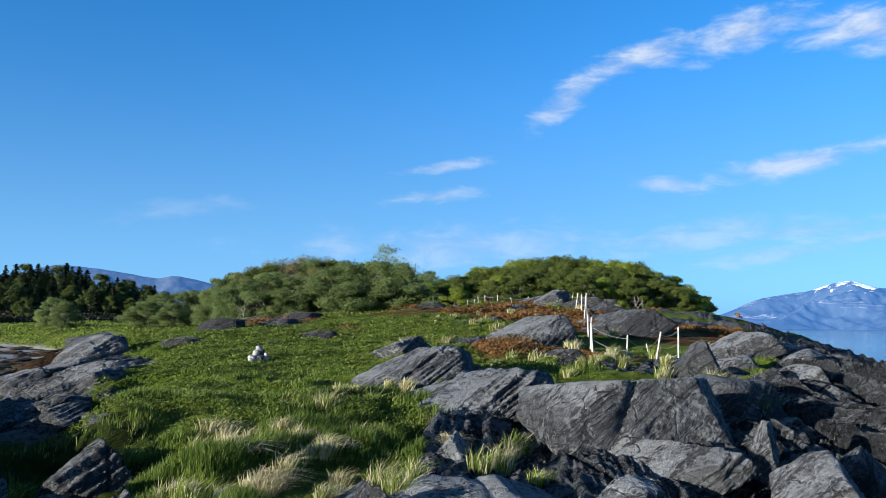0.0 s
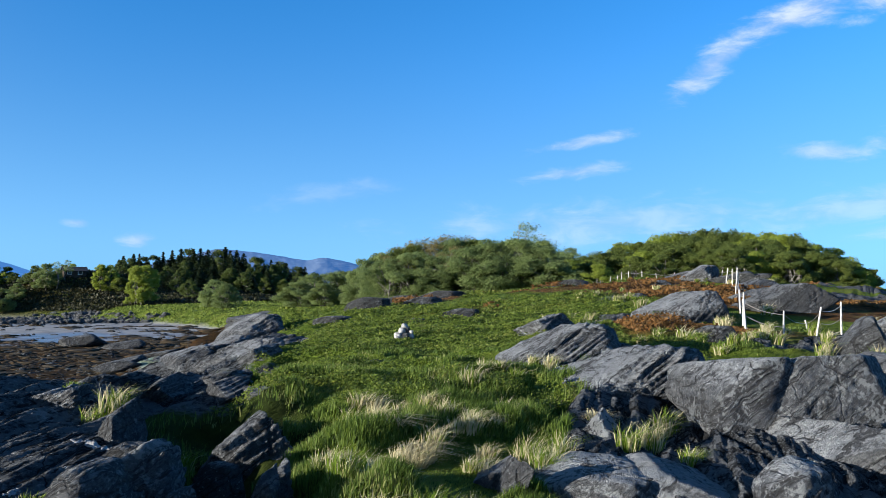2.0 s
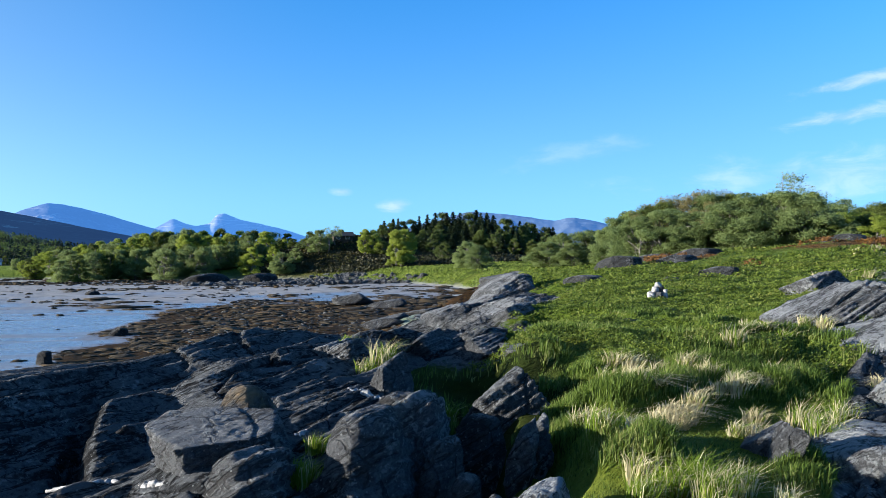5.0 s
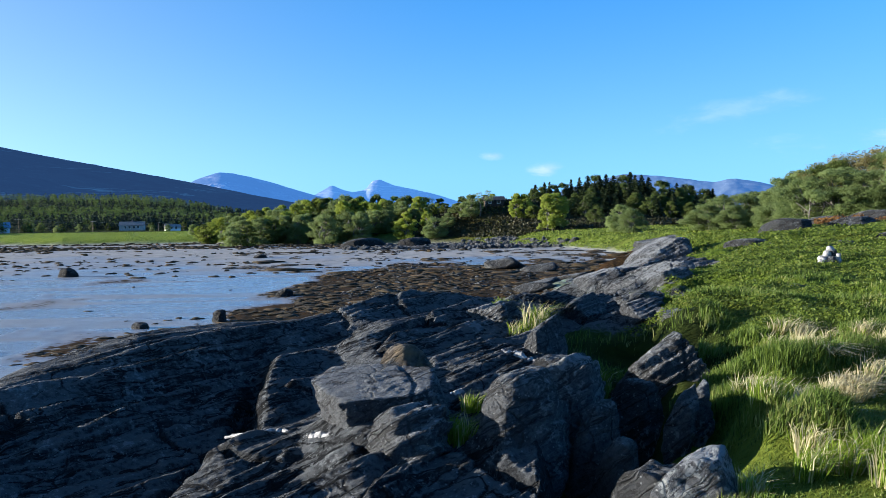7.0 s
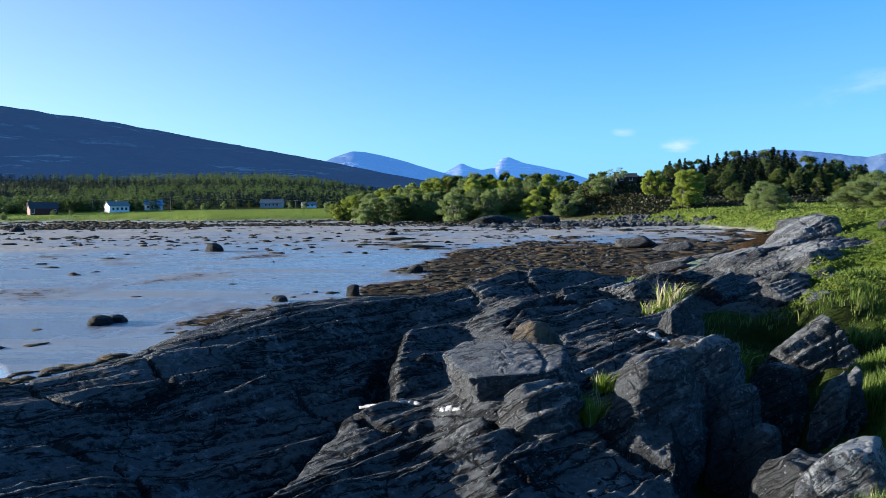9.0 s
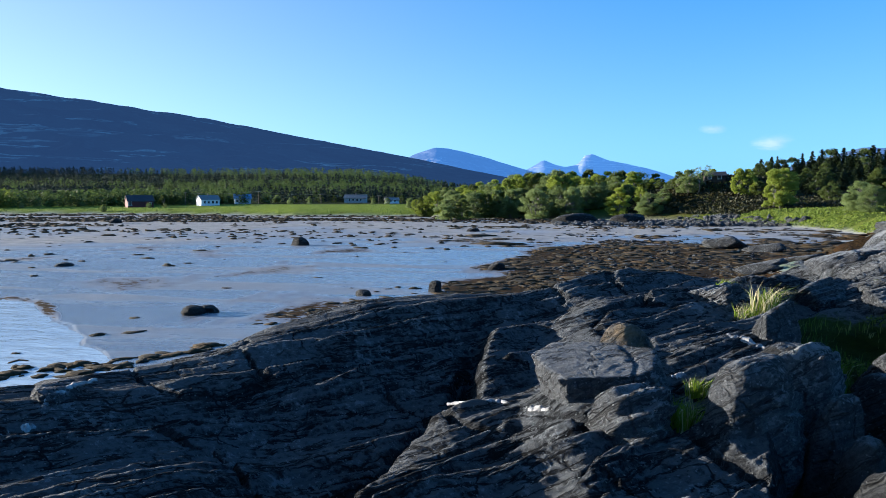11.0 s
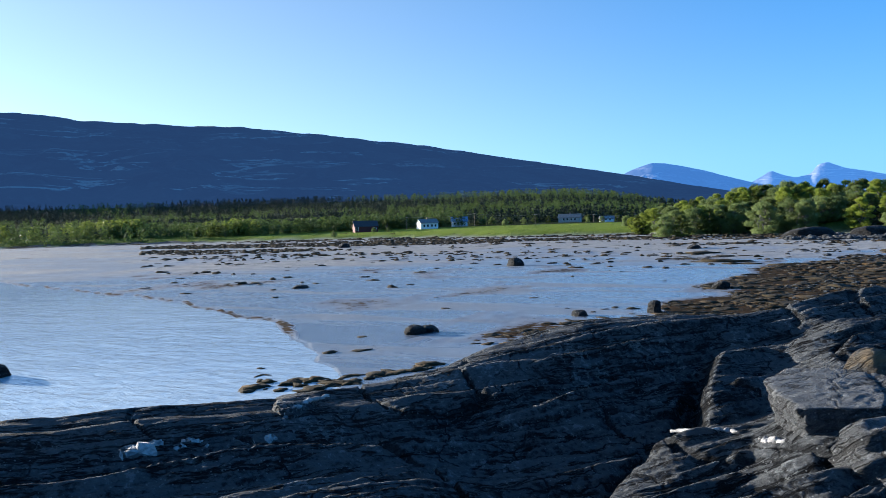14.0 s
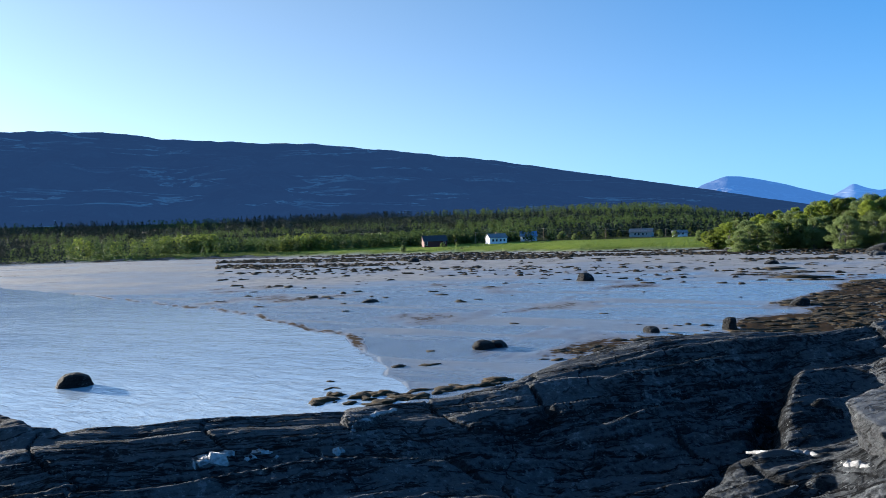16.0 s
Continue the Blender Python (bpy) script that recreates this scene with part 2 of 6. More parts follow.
    near_rock = np.maximum.reduce([step(-9, -6, azn) * step(20, 16, r), step(-17.5, -14.5, azn) * step(13, 16, r) * step(75, 50, r) * step(-0.45, -0.1, m2) * step(0.05, 0.3, up)])
    right_rock = step(-37, -41, azn) * step(27, 19, r) * step(-0.55, -0.15, m2 + 0.5 * step(16, 12, r))
    hill_rock = step(0.28, 0.40, m2 + 0.30 * step(-49, -54, az)) * step(0.6, 1, up) * step(-36, -42, az)
    meadow_rock = step(0.40, 0.5, m2) * step(14, 20, r) * step(0.6, 1, up) * step(9, 5, side)
    rock = np.clip(np.maximum.reduce([near_rock, right_rock, hill_rock, meadow_rock, slope_rock * 0.9]), 0, 1) * step(170, 110, r)
    rock = np.maximum(rock, step(-58, -62, az) * step(60, 40, r) * step(4, 6, r))
    far_rock = step(2, 12, inland) * step(60, 24, inland) * step(0.05, 0.3, fbm(x, y, 18, 3, 12)) * step(14, 4, az) * step(-7, -4, az)
    far_rock = np.maximum(far_rock, step(-22, -10, inland) * step(9, 4, inland) * step(-4, 0, az) * step(17, 13, az) * step(-0.25, 0.0, fbm(x, y, 14, 3, 96)))
    far_rock = np.maximum(far_rock, step(-3, 2, inland) * step(16, 9, inland) * step(43, 48, az))
    rock = np.maximum(rock, far_rock)
    wrackline = fbm(x * 0.8, y * 0.35, 4, 4, 9)
    strip = step(-46, -14, side) * step(-1, -5, side) * step(10, 18, y) * step(14, 6, az + 5 * fbm(x, y, 12, 2, 95)) * step(125, 85, r + 12 * big)
    wrack = np.clip(strip * 1.35 - 0.12 + wrackline * 1.0, 0, 1) * (1 - up)
    # dark ripples along the water's edge, put in as a line of wrack colour
    wrack = np.maximum(wrack, 0.62 * step(0.45, 0.1, np.abs(off)) * step(-23, -28, x) * step(-110, -90, x) * step(-1.0, -0.35, fbm(x, y, 5, 3, 94)))
    wrack = np.maximum(wrack, step(-9, -12, az) * step(45, 60, r) * step(0.75, 0.3, up) * step(9, 2, inland) * step(-0.35, 0.0, wrackline))
    flats = step(-75, -5, inland) * step(8, -2, inland)
    wrack = np.maximum(wrack, step(0.06, 0.3, wrackline) * flats * (1 - up))
    sandy = np.clip(1 - up * 1.6, 0, 1) * step(14, 4, inland) * (1 - rock)
    heather = step(-0.05, 0.2, fbm(x, y, 8, 4, 10) + 0.18) * step(36, 48, r + 18 * step(-36, -42, az)) * step(98, 84, r) * step(-22, -27, az) * (1 - rock)
    heather = np.maximum(heather, bump_at(x, y, 17, 240, 26) * (1 - rock))
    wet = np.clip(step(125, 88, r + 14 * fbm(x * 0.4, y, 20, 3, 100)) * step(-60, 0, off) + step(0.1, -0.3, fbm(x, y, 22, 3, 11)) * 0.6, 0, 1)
    field = step(10, 24, inland) * step(150, 110, inland) * step(8, 16, az) * step(48, 40, az)
    field = np.maximum(field, 0.15 * step(6, 14, inland) * step(118, 98, inland) * step(-4, -6, az) * step(-24, -19, az))
    heather = heather * (1 - 0.7 * bump_at(x, y, 17, 240, 40))
    # forest floor; the near gully's shade is put in as the same dark cover
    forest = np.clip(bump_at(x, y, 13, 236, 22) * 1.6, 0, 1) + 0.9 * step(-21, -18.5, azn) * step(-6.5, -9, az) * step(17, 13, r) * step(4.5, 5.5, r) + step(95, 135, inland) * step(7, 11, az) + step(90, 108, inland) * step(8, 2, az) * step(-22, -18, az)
    # streaks of shade on the far pasture, put in as dark cover
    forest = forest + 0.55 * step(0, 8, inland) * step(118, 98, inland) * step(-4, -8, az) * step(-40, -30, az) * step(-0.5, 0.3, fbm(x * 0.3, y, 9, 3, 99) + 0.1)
    grass = np.clip(1 - rock - sandy - wrack, 0, 1) * (1 - heather) * step(-2, 6, np.maximum(inland, side))
    # strata and joints of the bedrock
    u = -0.5 * x + 0.35 * y + 0.8 * z + 0.12 * mid
    w = u / 0.22 + 0.6 * fbm(x, y, 1.6, 3, 13)
    saw = (w - np.floor(w))
    w2 = u / 0.07 + 0.8 * fbm(x, y, 0.7, 3, 14)
    saw2 = w2 - np.floor(w2)
    plate, joint = plates(x, y, 71)
    fine_bed = step(-0.3, 0.4, fbm(x, y, 1.1, 3, 20))
    rough = 0.62 * plate + 0.05 * np.minimum(saw, 5 * (1 - saw)) * (0.3 + fine_bed) + 0.022 * np.minimum(saw2, 3 * (1 - saw2)) - 0.22 * step(0.10, 0.0, joint) + 0.20 * fbm(x, y, 3.1, 4, 16) + 0.012 * fbm(x, y, 0.2, 3, 17)
    backs = backs * step(rim + 3.0, rim + 0.5, r)
    strata = beds(x, y, z)
    rough = 0.45 * rough + 0.9 * strata + 0.12
    rough = rough + (strata * (1 - 0.55 * step(2.6, 0.4, rim - r)) + 0.05 - rough) * backs
    rough = rough * (1 - 0.4 * bump_at(x, y, -0.3, 8.0, 1.1))
    rough = rough * (1 + 0.8 * step(-54, -60, az) * step(9, 14, r))
    z = z + rock * rough * step(140, 60, r)
    z = z + wrack * (0.10 * np.abs(fbm(x, y, 1.3, 3, 18))) + grass * ((0.06 * fbm(x, y, 0.9, 3, 19) + 0.12 * mid) * step(300, 100, r) + (0.20 * hummock(x, y) - 0.12) * step(34, 13, r))
    return z, dict(rock=rock, wrack=wrack, sand=sandy, heather=heather, grass=grass, wet=wet, field=field, forest=np.clip(forest, 0, 1))


def height(x, y):
    return float(land(np.array([x]), np.array([y]))[0][0])


# ---------------------------------------------------------------- meshes
def mesh_np(name, verts, faces, smooth=False):
    verts, faces = np.asarray(verts, np.float32), np.asarray(faces, np.int32)
    me = bpy.data.meshes.new(name)
    n, k = faces.shape
    me.vertices.add(len(verts))
    me.vertices.foreach_set("co", verts.ravel())
    me.loops.add(n * k)
    me.loops.foreach_set("vertex_index", faces.ravel())
    me.polygons.add(n)
    me.polygons.foreach_set("loop_start", np.arange(0, n * k, k, dtype=np.int32))
    if smooth:
        me.polygons.foreach_set("use_smooth", np.ones(n, bool))
    me.update()
    me.validate()
    return me


def give(me, material):
    me.materials.append(material)
    return me


def sheet(nu, nv):
    """Quads of a grid of nu x nv corners."""
    a = (np.arange(nu - 1)[:, None] * nv + np.arange(nv - 1)[None]).ravel()
    return np.stack([a, a + 1, a + nv + 1, a + nv], 1)


def part(name, bm, material, parent, label=""):
    me = bpy.data.meshes.new(name)
    bm.to_mesh(me)
    bm.free()
    return part_mesh(name, give(me, material), parent, label)


def part_mesh(name, me, parent, label=""):
    ob = new(name, me)
    ob.parent = parent
    return tagged(ob, label) if label else ob


def material(name, rough=0.8):
    m = bpy.data.materials.new(name)
    m.use_nodes = True
    n = Nodes(m.node_tree)
    m.node_tree.nodes.clear()
    bsdf = n.add("ShaderNodeBsdfPrincipled", {"Roughness": rough, "Specular IOR Level": 0.5 if rough < 0.6 else 0.25})
    m.node_tree.links.new(bsdf.outputs[0], n.add("ShaderNodeOutputMaterial").inputs[0])
    return m, n, bsdf


def put(n, socket, value):
    if isinstance(value, bpy.types.NodeSocket):
        n.tree.links.new(value, socket)
    else:
        socket.default_value = (*value, 1) if isinstance(value, tuple) and len(value) == 3 else value


def relief(n, bsdf, height_socket, strength, distance):
    b = n.add("ShaderNodeBump", {"Height": height_socket, "Strength": strength, "Distance": distance})
    put(n, bsdf.inputs["Normal"], b.outputs[0])


def rock_look(n, pos, shade=1.0, crust=0.25):
    """Grey banded gneiss with pale crustose lichen: colour, relief. crust: how much lichen grows on it."""
    tilt = n.add("ShaderNodeVectorMath", {0: pos, 1: (-0.5, 0.35, 0.8)}, operation="DOT_PRODUCT").outputs["Value"]
    warp = n.noise(pos, 1.4, 5.0, 0.6)
    along = n.math("ADD", tilt, n.math("MULTIPLY", warp, 0.30))
    side = n.add("ShaderNodeVectorMath", {0: pos, 1: (0.5, 0.75, 0.1)}, operation="DOT_PRODUCT").outputs["Value"]
    lines = n.add("ShaderNodeCombineXYZ", {0: n.math("MULTIPLY", along, 34.0), 1: n.math("MULTIPLY", side, 2.6), 2: 0.0}).outputs[0]
    raw = n.noise(lines, 1.0, 7.0, 0.72)
    band = n.ramp(raw, 0.34, 0.68)
    ledges = n.noise(n.add("ShaderNodeCombineXYZ", {0: n.math("MULTIPLY", along, 8.0), 1: n.math("MULTIPLY", side, 1.2), 2: 0.0}).outputs[0], 1.0, 4.0, 0.6)
    cleft = n.noise(n.add("ShaderNodeCombineXYZ", {0: n.math("MULTIPLY", along, 3.6), 1: n.math("MULTIPLY", side, 0.45), 2: 3.0}).outputs[0], 1.0, 5.0, 0.62)
    crack = n.ramp(n.math("ABSOLUTE", n.math("SUBTRACT", cleft, 0.5)), 0.030, 0.004)
    cells = n.add("ShaderNodeTexVoronoi", {"Vector": n.add("ShaderNodeVectorMath", {0: pos, 1: n.add("ShaderNodeVectorMath", {0: n.add("ShaderNodeTexNoise", {"Vector": pos, "Scale": 2.5, "Detail": 4.0}).outputs["Color"], 3: 0.5}, operation="SCALE").outputs[0]}, operation="ADD").outputs[0], "Scale": 1.3})
    cells.feature = "DISTANCE_TO_EDGE"
    joint = n.math("MULTIPLY", n.ramp(cells.outputs["Distance"], 0.030, 0.004), n.ramp(warp, 0.42, 0.56))
    crack = n.math("MAXIMUM", crack, joint)
    grain = n.noise(pos, 42.0, 5.0, 0.75)
    pits = n.ramp(n.noise(pos, 11.0, 6.0, 0.7), 0.25, 0.75)
    broad = n.noise(pos, 0.9, 5.0, 0.6)
    c = 0.64 * shade
    col = n.mix(band, (0.088 * c, 0.098 * c, 0.116 * c), (0.185 * c, 0.202 * c, 0.226 * c))
    col = n.mix(n.math("MULTIPLY", n.ramp(broad, 0.42, 0.66), 0.55), col, (0.185 * c, 0.198 * c, 0.212 * c))
    col = n.mix(n.math("MULTIPLY", n.ramp(pits, 0.45, 0.32), 0.45), col, (0.028 * c, 0.030 * c, 0.034 * c))
    col = n.mix(n.math("MULTIPLY", n.ramp(grain, 0.52, 0.66), 0.35), col, (0.29 * c, 0.305 * c, 0.32 * c))
    speck = n.noise(pos, 24.0, 6.0, 0.72)
    col = n.mix(n.math("MULTIPLY", n.ramp(speck, 0.47, 0.40), 0.45), col, (0.022 * c, 0.025 * c, 0.031 * c))
    col = n.mix(n.math("MULTIPLY", crack, 0.7), col, (0.020 * c, 0.021 * c, 0.024 * c))
    patch = n.math("ADD", n.noise(pos, 1.5, 6.0, 0.65), n.math("MULTIPLY", n.math("SUBTRACT", pits, 0.5), 0.45))
    lich = n.ramp(patch, 0.68 - 0.16 * crust, 0.78 - 0.16 * crust)
    dots = n.add("ShaderNodeTexVoronoi", {"Vector": pos, "Scale": 17.0, "Randomness": 1.0})
    fleck = n.math("MULTIPLY", n.ramp(n.math("ADD", dots.outputs["Distance"], n.math("MULTIPLY", grain, 0.3)), 0.34, 0.26), n.ramp(warp, 0.36, 0.50))
    col = n.mix(n.math("MULTIPLY", n.math("MAXIMUM", lich, fleck), 0.45 + 0.3 * crust), col, (0.39, 0.425, 0.455))
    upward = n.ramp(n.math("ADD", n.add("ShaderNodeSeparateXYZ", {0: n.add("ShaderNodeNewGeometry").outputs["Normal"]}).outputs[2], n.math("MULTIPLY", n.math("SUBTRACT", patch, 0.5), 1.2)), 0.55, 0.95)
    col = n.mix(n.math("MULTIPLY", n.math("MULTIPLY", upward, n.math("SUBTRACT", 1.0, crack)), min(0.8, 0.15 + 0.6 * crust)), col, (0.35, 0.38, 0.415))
    moss = n.ramp(n.noise(pos, 2.4, 6.0, 0.65), 0.70, 0.77)
    col = n.mix(n.math("MULTIPLY", moss, 0.5), col, (0.11, 0.095, 0.03))
    h = n.math("ADD", n.math("ADD", n.math("MULTIPLY", band, 0.55), n.math("ADD", n.math("MULTIPLY", raw, 1.5), n.math("MULTIPLY", ledges, 2.4))), n.math("ADD", n.math("MULTIPLY", grain, 0.6), n.math("ADD", n.math("MULTIPLY", speck, 0.9), n.math("MULTIPLY", pits, 0.7))))
    h = n.math("SUBTRACT", h, n.math("MULTIPLY", crack, 1.4))
    return col, h


def surface(kind, *args):
    """Cached material by kind."""
    key = (kind, *args)
    if key not in surface.made:
        surface.made[key] = MAKERS[kind](*args)
    return surface.made[key]


surface.made, MAKERS = {}, {}


def maker(kind):
    def keep(fn):
        MAKERS[kind] = fn
        return fn
    return keep


@maker("rock")
def make_rock(shade=1.0, warm=0.0, crust=0.25):
    m, n, b = material("rock", 0.85)
    pos = n.add("ShaderNodeNewGeometry").outputs["Position"]
    rnd = n.add("ShaderNodeObjectInfo").outputs["Random"]
    pos = n.add("ShaderNodeVectorMath", {0: pos, 1: n.add("ShaderNodeCombineXYZ", {0: n.math("MULTIPLY", rnd, 40.0), 1: 0.0, 2: 0.0}).outputs[0]}, operation="ADD").outputs[0]
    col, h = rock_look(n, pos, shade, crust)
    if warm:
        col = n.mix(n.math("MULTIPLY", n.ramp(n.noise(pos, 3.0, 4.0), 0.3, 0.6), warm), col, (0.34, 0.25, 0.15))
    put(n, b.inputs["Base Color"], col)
    relief(n, b, h, 1.0, 0.12)
    return m


@maker("pale")
def make_pale(light=0.5):
    m, n, b = material("pale_rock", 0.8)
    pos = n.add("ShaderNodeTexCoord").outputs["Object"]
    g = n.noise(pos, 9.0, 6.0, 0.65)
    put(n, b.inputs["Base Color"], n.mix(n.ramp(g, 0.3, 0.65), (0.3 * light, 0.31 * light, 0.34 * light), (light, 1.01 * light, 1.03 * light)))
    relief(n, b, g, 0.8, 0.04)
    return m


@maker("ground")
def make_ground(_=0):
    m, n, b = material("ground", 0.5)
    pos = n.add("ShaderNodeNewGeometry").outputs["Position"]

    def cover(name):
        return n.add("ShaderNodeAttribute", attribute_name=name).outputs["Fac"]

    fine, coarse = n.noise(pos, 3.5, 6.0, 0.65), n.noise(pos, 0.22, 4.0)
    grass = n.mix(n.ramp(fine, 0.3, 0.7), (0.045, 0.085, 0.012), (0.15, 0.215, 0.030))
    grass = n.mix(n.math("MULTIPLY", n.ramp(coarse, 0.45, 0.7), 0.7), grass, (0.22, 0.26, 0.045))
    grass = n.mix(n.math("MULTIPLY", n.ramp(n.noise(pos, 0.9, 5.0), 0.6, 0.75), 0.6), grass, (0.24, 0.19, 0.09))
    grass = n.mix(n.math("MULTIPLY", cover("field"), n.math("ADD", 0.55, n.math("MULTIPLY", n.noise(pos, 0.08, 4.0), 0.6))), grass, (0.19, 0.265, 0.040))
    # dark mix: forest floor, plus the shade put into gully and pasture
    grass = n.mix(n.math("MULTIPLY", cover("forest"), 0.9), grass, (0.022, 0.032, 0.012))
    heath = n.mix(n.ramp(n.noise(pos, 1.6, 6.0, 0.7), 0.35, 0.65), (0.05, 0.032, 0.014), (0.22, 0.11, 0.040))
    heath = n.mix(n.math("MULTIPLY", n.ramp(n.noise(pos, 0.5, 4.0), 0.5, 0.65), 0.7), heath, (0.15, 0.15, 0.04))
    sandc = n.mix(n.ramp(n.noise(pos, 0.5, 5.0), 0.35, 0.65), (0.25, 0.25, 0.255), (0.38, 0.37, 0.355))
    sandc = n.mix(n.math("MULTIPLY", n.ramp(n.noise(pos, 14.0, 4.0), 0.45, 0.7), 0.3), sandc, (0.26, 0.255, 0.25))
    # wet sand, with the sky's blue reflection put into its colour
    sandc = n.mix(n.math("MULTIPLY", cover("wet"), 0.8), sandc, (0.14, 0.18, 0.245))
    streak = n.noise(n.add("ShaderNodeVectorMath", {0: pos, 1: (0.06, 0.22, 1.0)}, operation="MULTIPLY").outputs[0], 1.0, 6.0, 0.62, 0.5)
    dry = n.math("MULTIPLY", n.ramp(streak, 0.46, 0.66), 0.45)
    sandc = n.mix(dry, sandc, (0.285, 0.272, 0.256))
    weed = n.mix(n.ramp(n.noise(pos, 5.0, 6.0, 0.7), 0.35, 0.65), (0.007, 0.007, 0.006), (0.055, 0.032, 0.012))
    weed = n.mix(n.math("MULTIPLY", n.ramp(n.noise(pos, 0.35, 4.0), 0.45, 0.62), 0.75), weed, (0.050, 0.026, 0.010))
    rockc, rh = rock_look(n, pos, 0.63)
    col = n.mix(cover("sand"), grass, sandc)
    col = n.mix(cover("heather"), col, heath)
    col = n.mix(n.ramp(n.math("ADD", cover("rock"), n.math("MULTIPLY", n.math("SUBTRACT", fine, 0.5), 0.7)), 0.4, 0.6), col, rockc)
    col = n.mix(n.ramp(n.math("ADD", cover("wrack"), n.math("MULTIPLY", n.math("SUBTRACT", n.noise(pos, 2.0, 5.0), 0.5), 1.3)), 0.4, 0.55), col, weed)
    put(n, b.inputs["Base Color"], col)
    wetness = n.math("MULTIPLY", n.math("MULTIPLY", n.math("MULTIPLY", cover("wet"), cover("sand")), n.math("SUBTRACT", 1.0, dry)), n.math("SUBTRACT", 1.0, n.ramp(cover("wrack"), 0.1, 0.45)))
    put(n, b.inputs["Roughness"], n.math("SUBTRACT", 0.88, n.math("MULTIPLY", wetness, 0.68)))
    put(n, b.inputs["Specular IOR Level"], n.math("ADD", 0.04, n.math("MULTIPLY", wetness, 0.46)))
    amount = n.math("ADD", 0.12, n.math("MULTIPLY", n.math("SUBTRACT", 1.0, cover("sand")), 0.83))
    bump = n.add("ShaderNodeBump", {"Height": n.math("ADD", n.math("ADD", rh, n.math("MULTIPLY", fine, 0.6)), n.math("MULTIPLY", n.math("MULTIPLY", n.noise(n.add("ShaderNodeVectorMath", {0: pos, 1: (0.9, 3.2, 1.0)}, operation="MULTIPLY").outputs[0], 1.0, 5.0, 0.65, 0.4), cover("sand")), 3.0)), "Strength": amount, "Distance": 0.11})
    put(n, b.inputs["Normal"], bump.outputs[0])
    return m


# ---------------------------------------------------------------- the ground sheet
cols = np.concatenate([np.linspace(-180, -76, 60, endpoint=False), np.linspace(-76, 72, 1250, endpoint=False), np.linspace(72, 180, 61)])
rows_r = np.concatenate([[0.0], np.geomspace(0.25, 3.0, 40, endpoint=False), np.geomspace(3.0, 4.8, 16, endpoint=False), np.geomspace(4.8, 17, 470, endpoint=False), np.geomspace(17, 40, 130, endpoint=False), np.geomspace(40, 4900, 170)])
gaz, gr = np.meshgrid(np.radians(cols), rows_r, indexing="ij")
gx, gy = -np.sin(gaz) * gr, np.cos(gaz) * gr
gz, covers = land(gx.ravel(), gy.ravel())
ground_mesh = mesh_np("ground", np.stack([gx.ravel(), gy.ravel(), gz], 1), sheet(*gx.shape), smooth=True)
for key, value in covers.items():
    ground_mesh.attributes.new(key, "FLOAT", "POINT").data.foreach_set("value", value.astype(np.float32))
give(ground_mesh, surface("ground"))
ground = tagged(new("ground", ground_mesh), "coastal ground of grey bedrock, green meadow and wet sand", "ground", kind="structure")


@maker("water")
def make_water(_=0):
    m, n, b = material("water", 0.10)
    pos = n.add("ShaderNodeNewGeometry").outputs["Position"]
    # shallows over sand, with some sky reflection put into the pale colour
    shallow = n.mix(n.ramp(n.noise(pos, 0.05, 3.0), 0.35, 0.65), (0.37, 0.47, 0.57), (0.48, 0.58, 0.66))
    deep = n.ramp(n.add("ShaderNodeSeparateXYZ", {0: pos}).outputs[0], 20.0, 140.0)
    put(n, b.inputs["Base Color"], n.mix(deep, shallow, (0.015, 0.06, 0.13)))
    b.inputs["IOR"].default_value = 1.33
    stretched = n.add("ShaderNodeVectorMath", {0: pos, 1: (0.6, 1.4, 1.0)}, operation="MULTIPLY").outputs[0]
    relief(n, b, n.math("ADD", n.noise(stretched, 1.5, 4.0, 0.6, 0.9), n.math("MULTIPLY", n.noise(stretched, 0.35, 3.0), 1.5)), n.add("ShaderNodeMapRange", {0: n.add("ShaderNodeVectorMath", {0: pos}, operation="LENGTH").outputs["Value"], 1: 60.0, 2: 500.0, 3: 0.5, 4: 0.22}).outputs[0], 0.09)
    return m


ring = np.concatenate([[0.0], np.geomspace(10, 4900, 60)])
wa, wr = np.meshgrid(np.radians(np.linspace(-180, 180, 181)), ring, indexing="ij")
sea_mesh = mesh_np("sea", np.stack([(-np.sin(wa) * wr).ravel(), (np.cos(wa) * wr).ravel(), 0 * wa.ravel()], 1), sheet(*wa.shape))
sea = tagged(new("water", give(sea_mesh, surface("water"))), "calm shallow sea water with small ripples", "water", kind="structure")


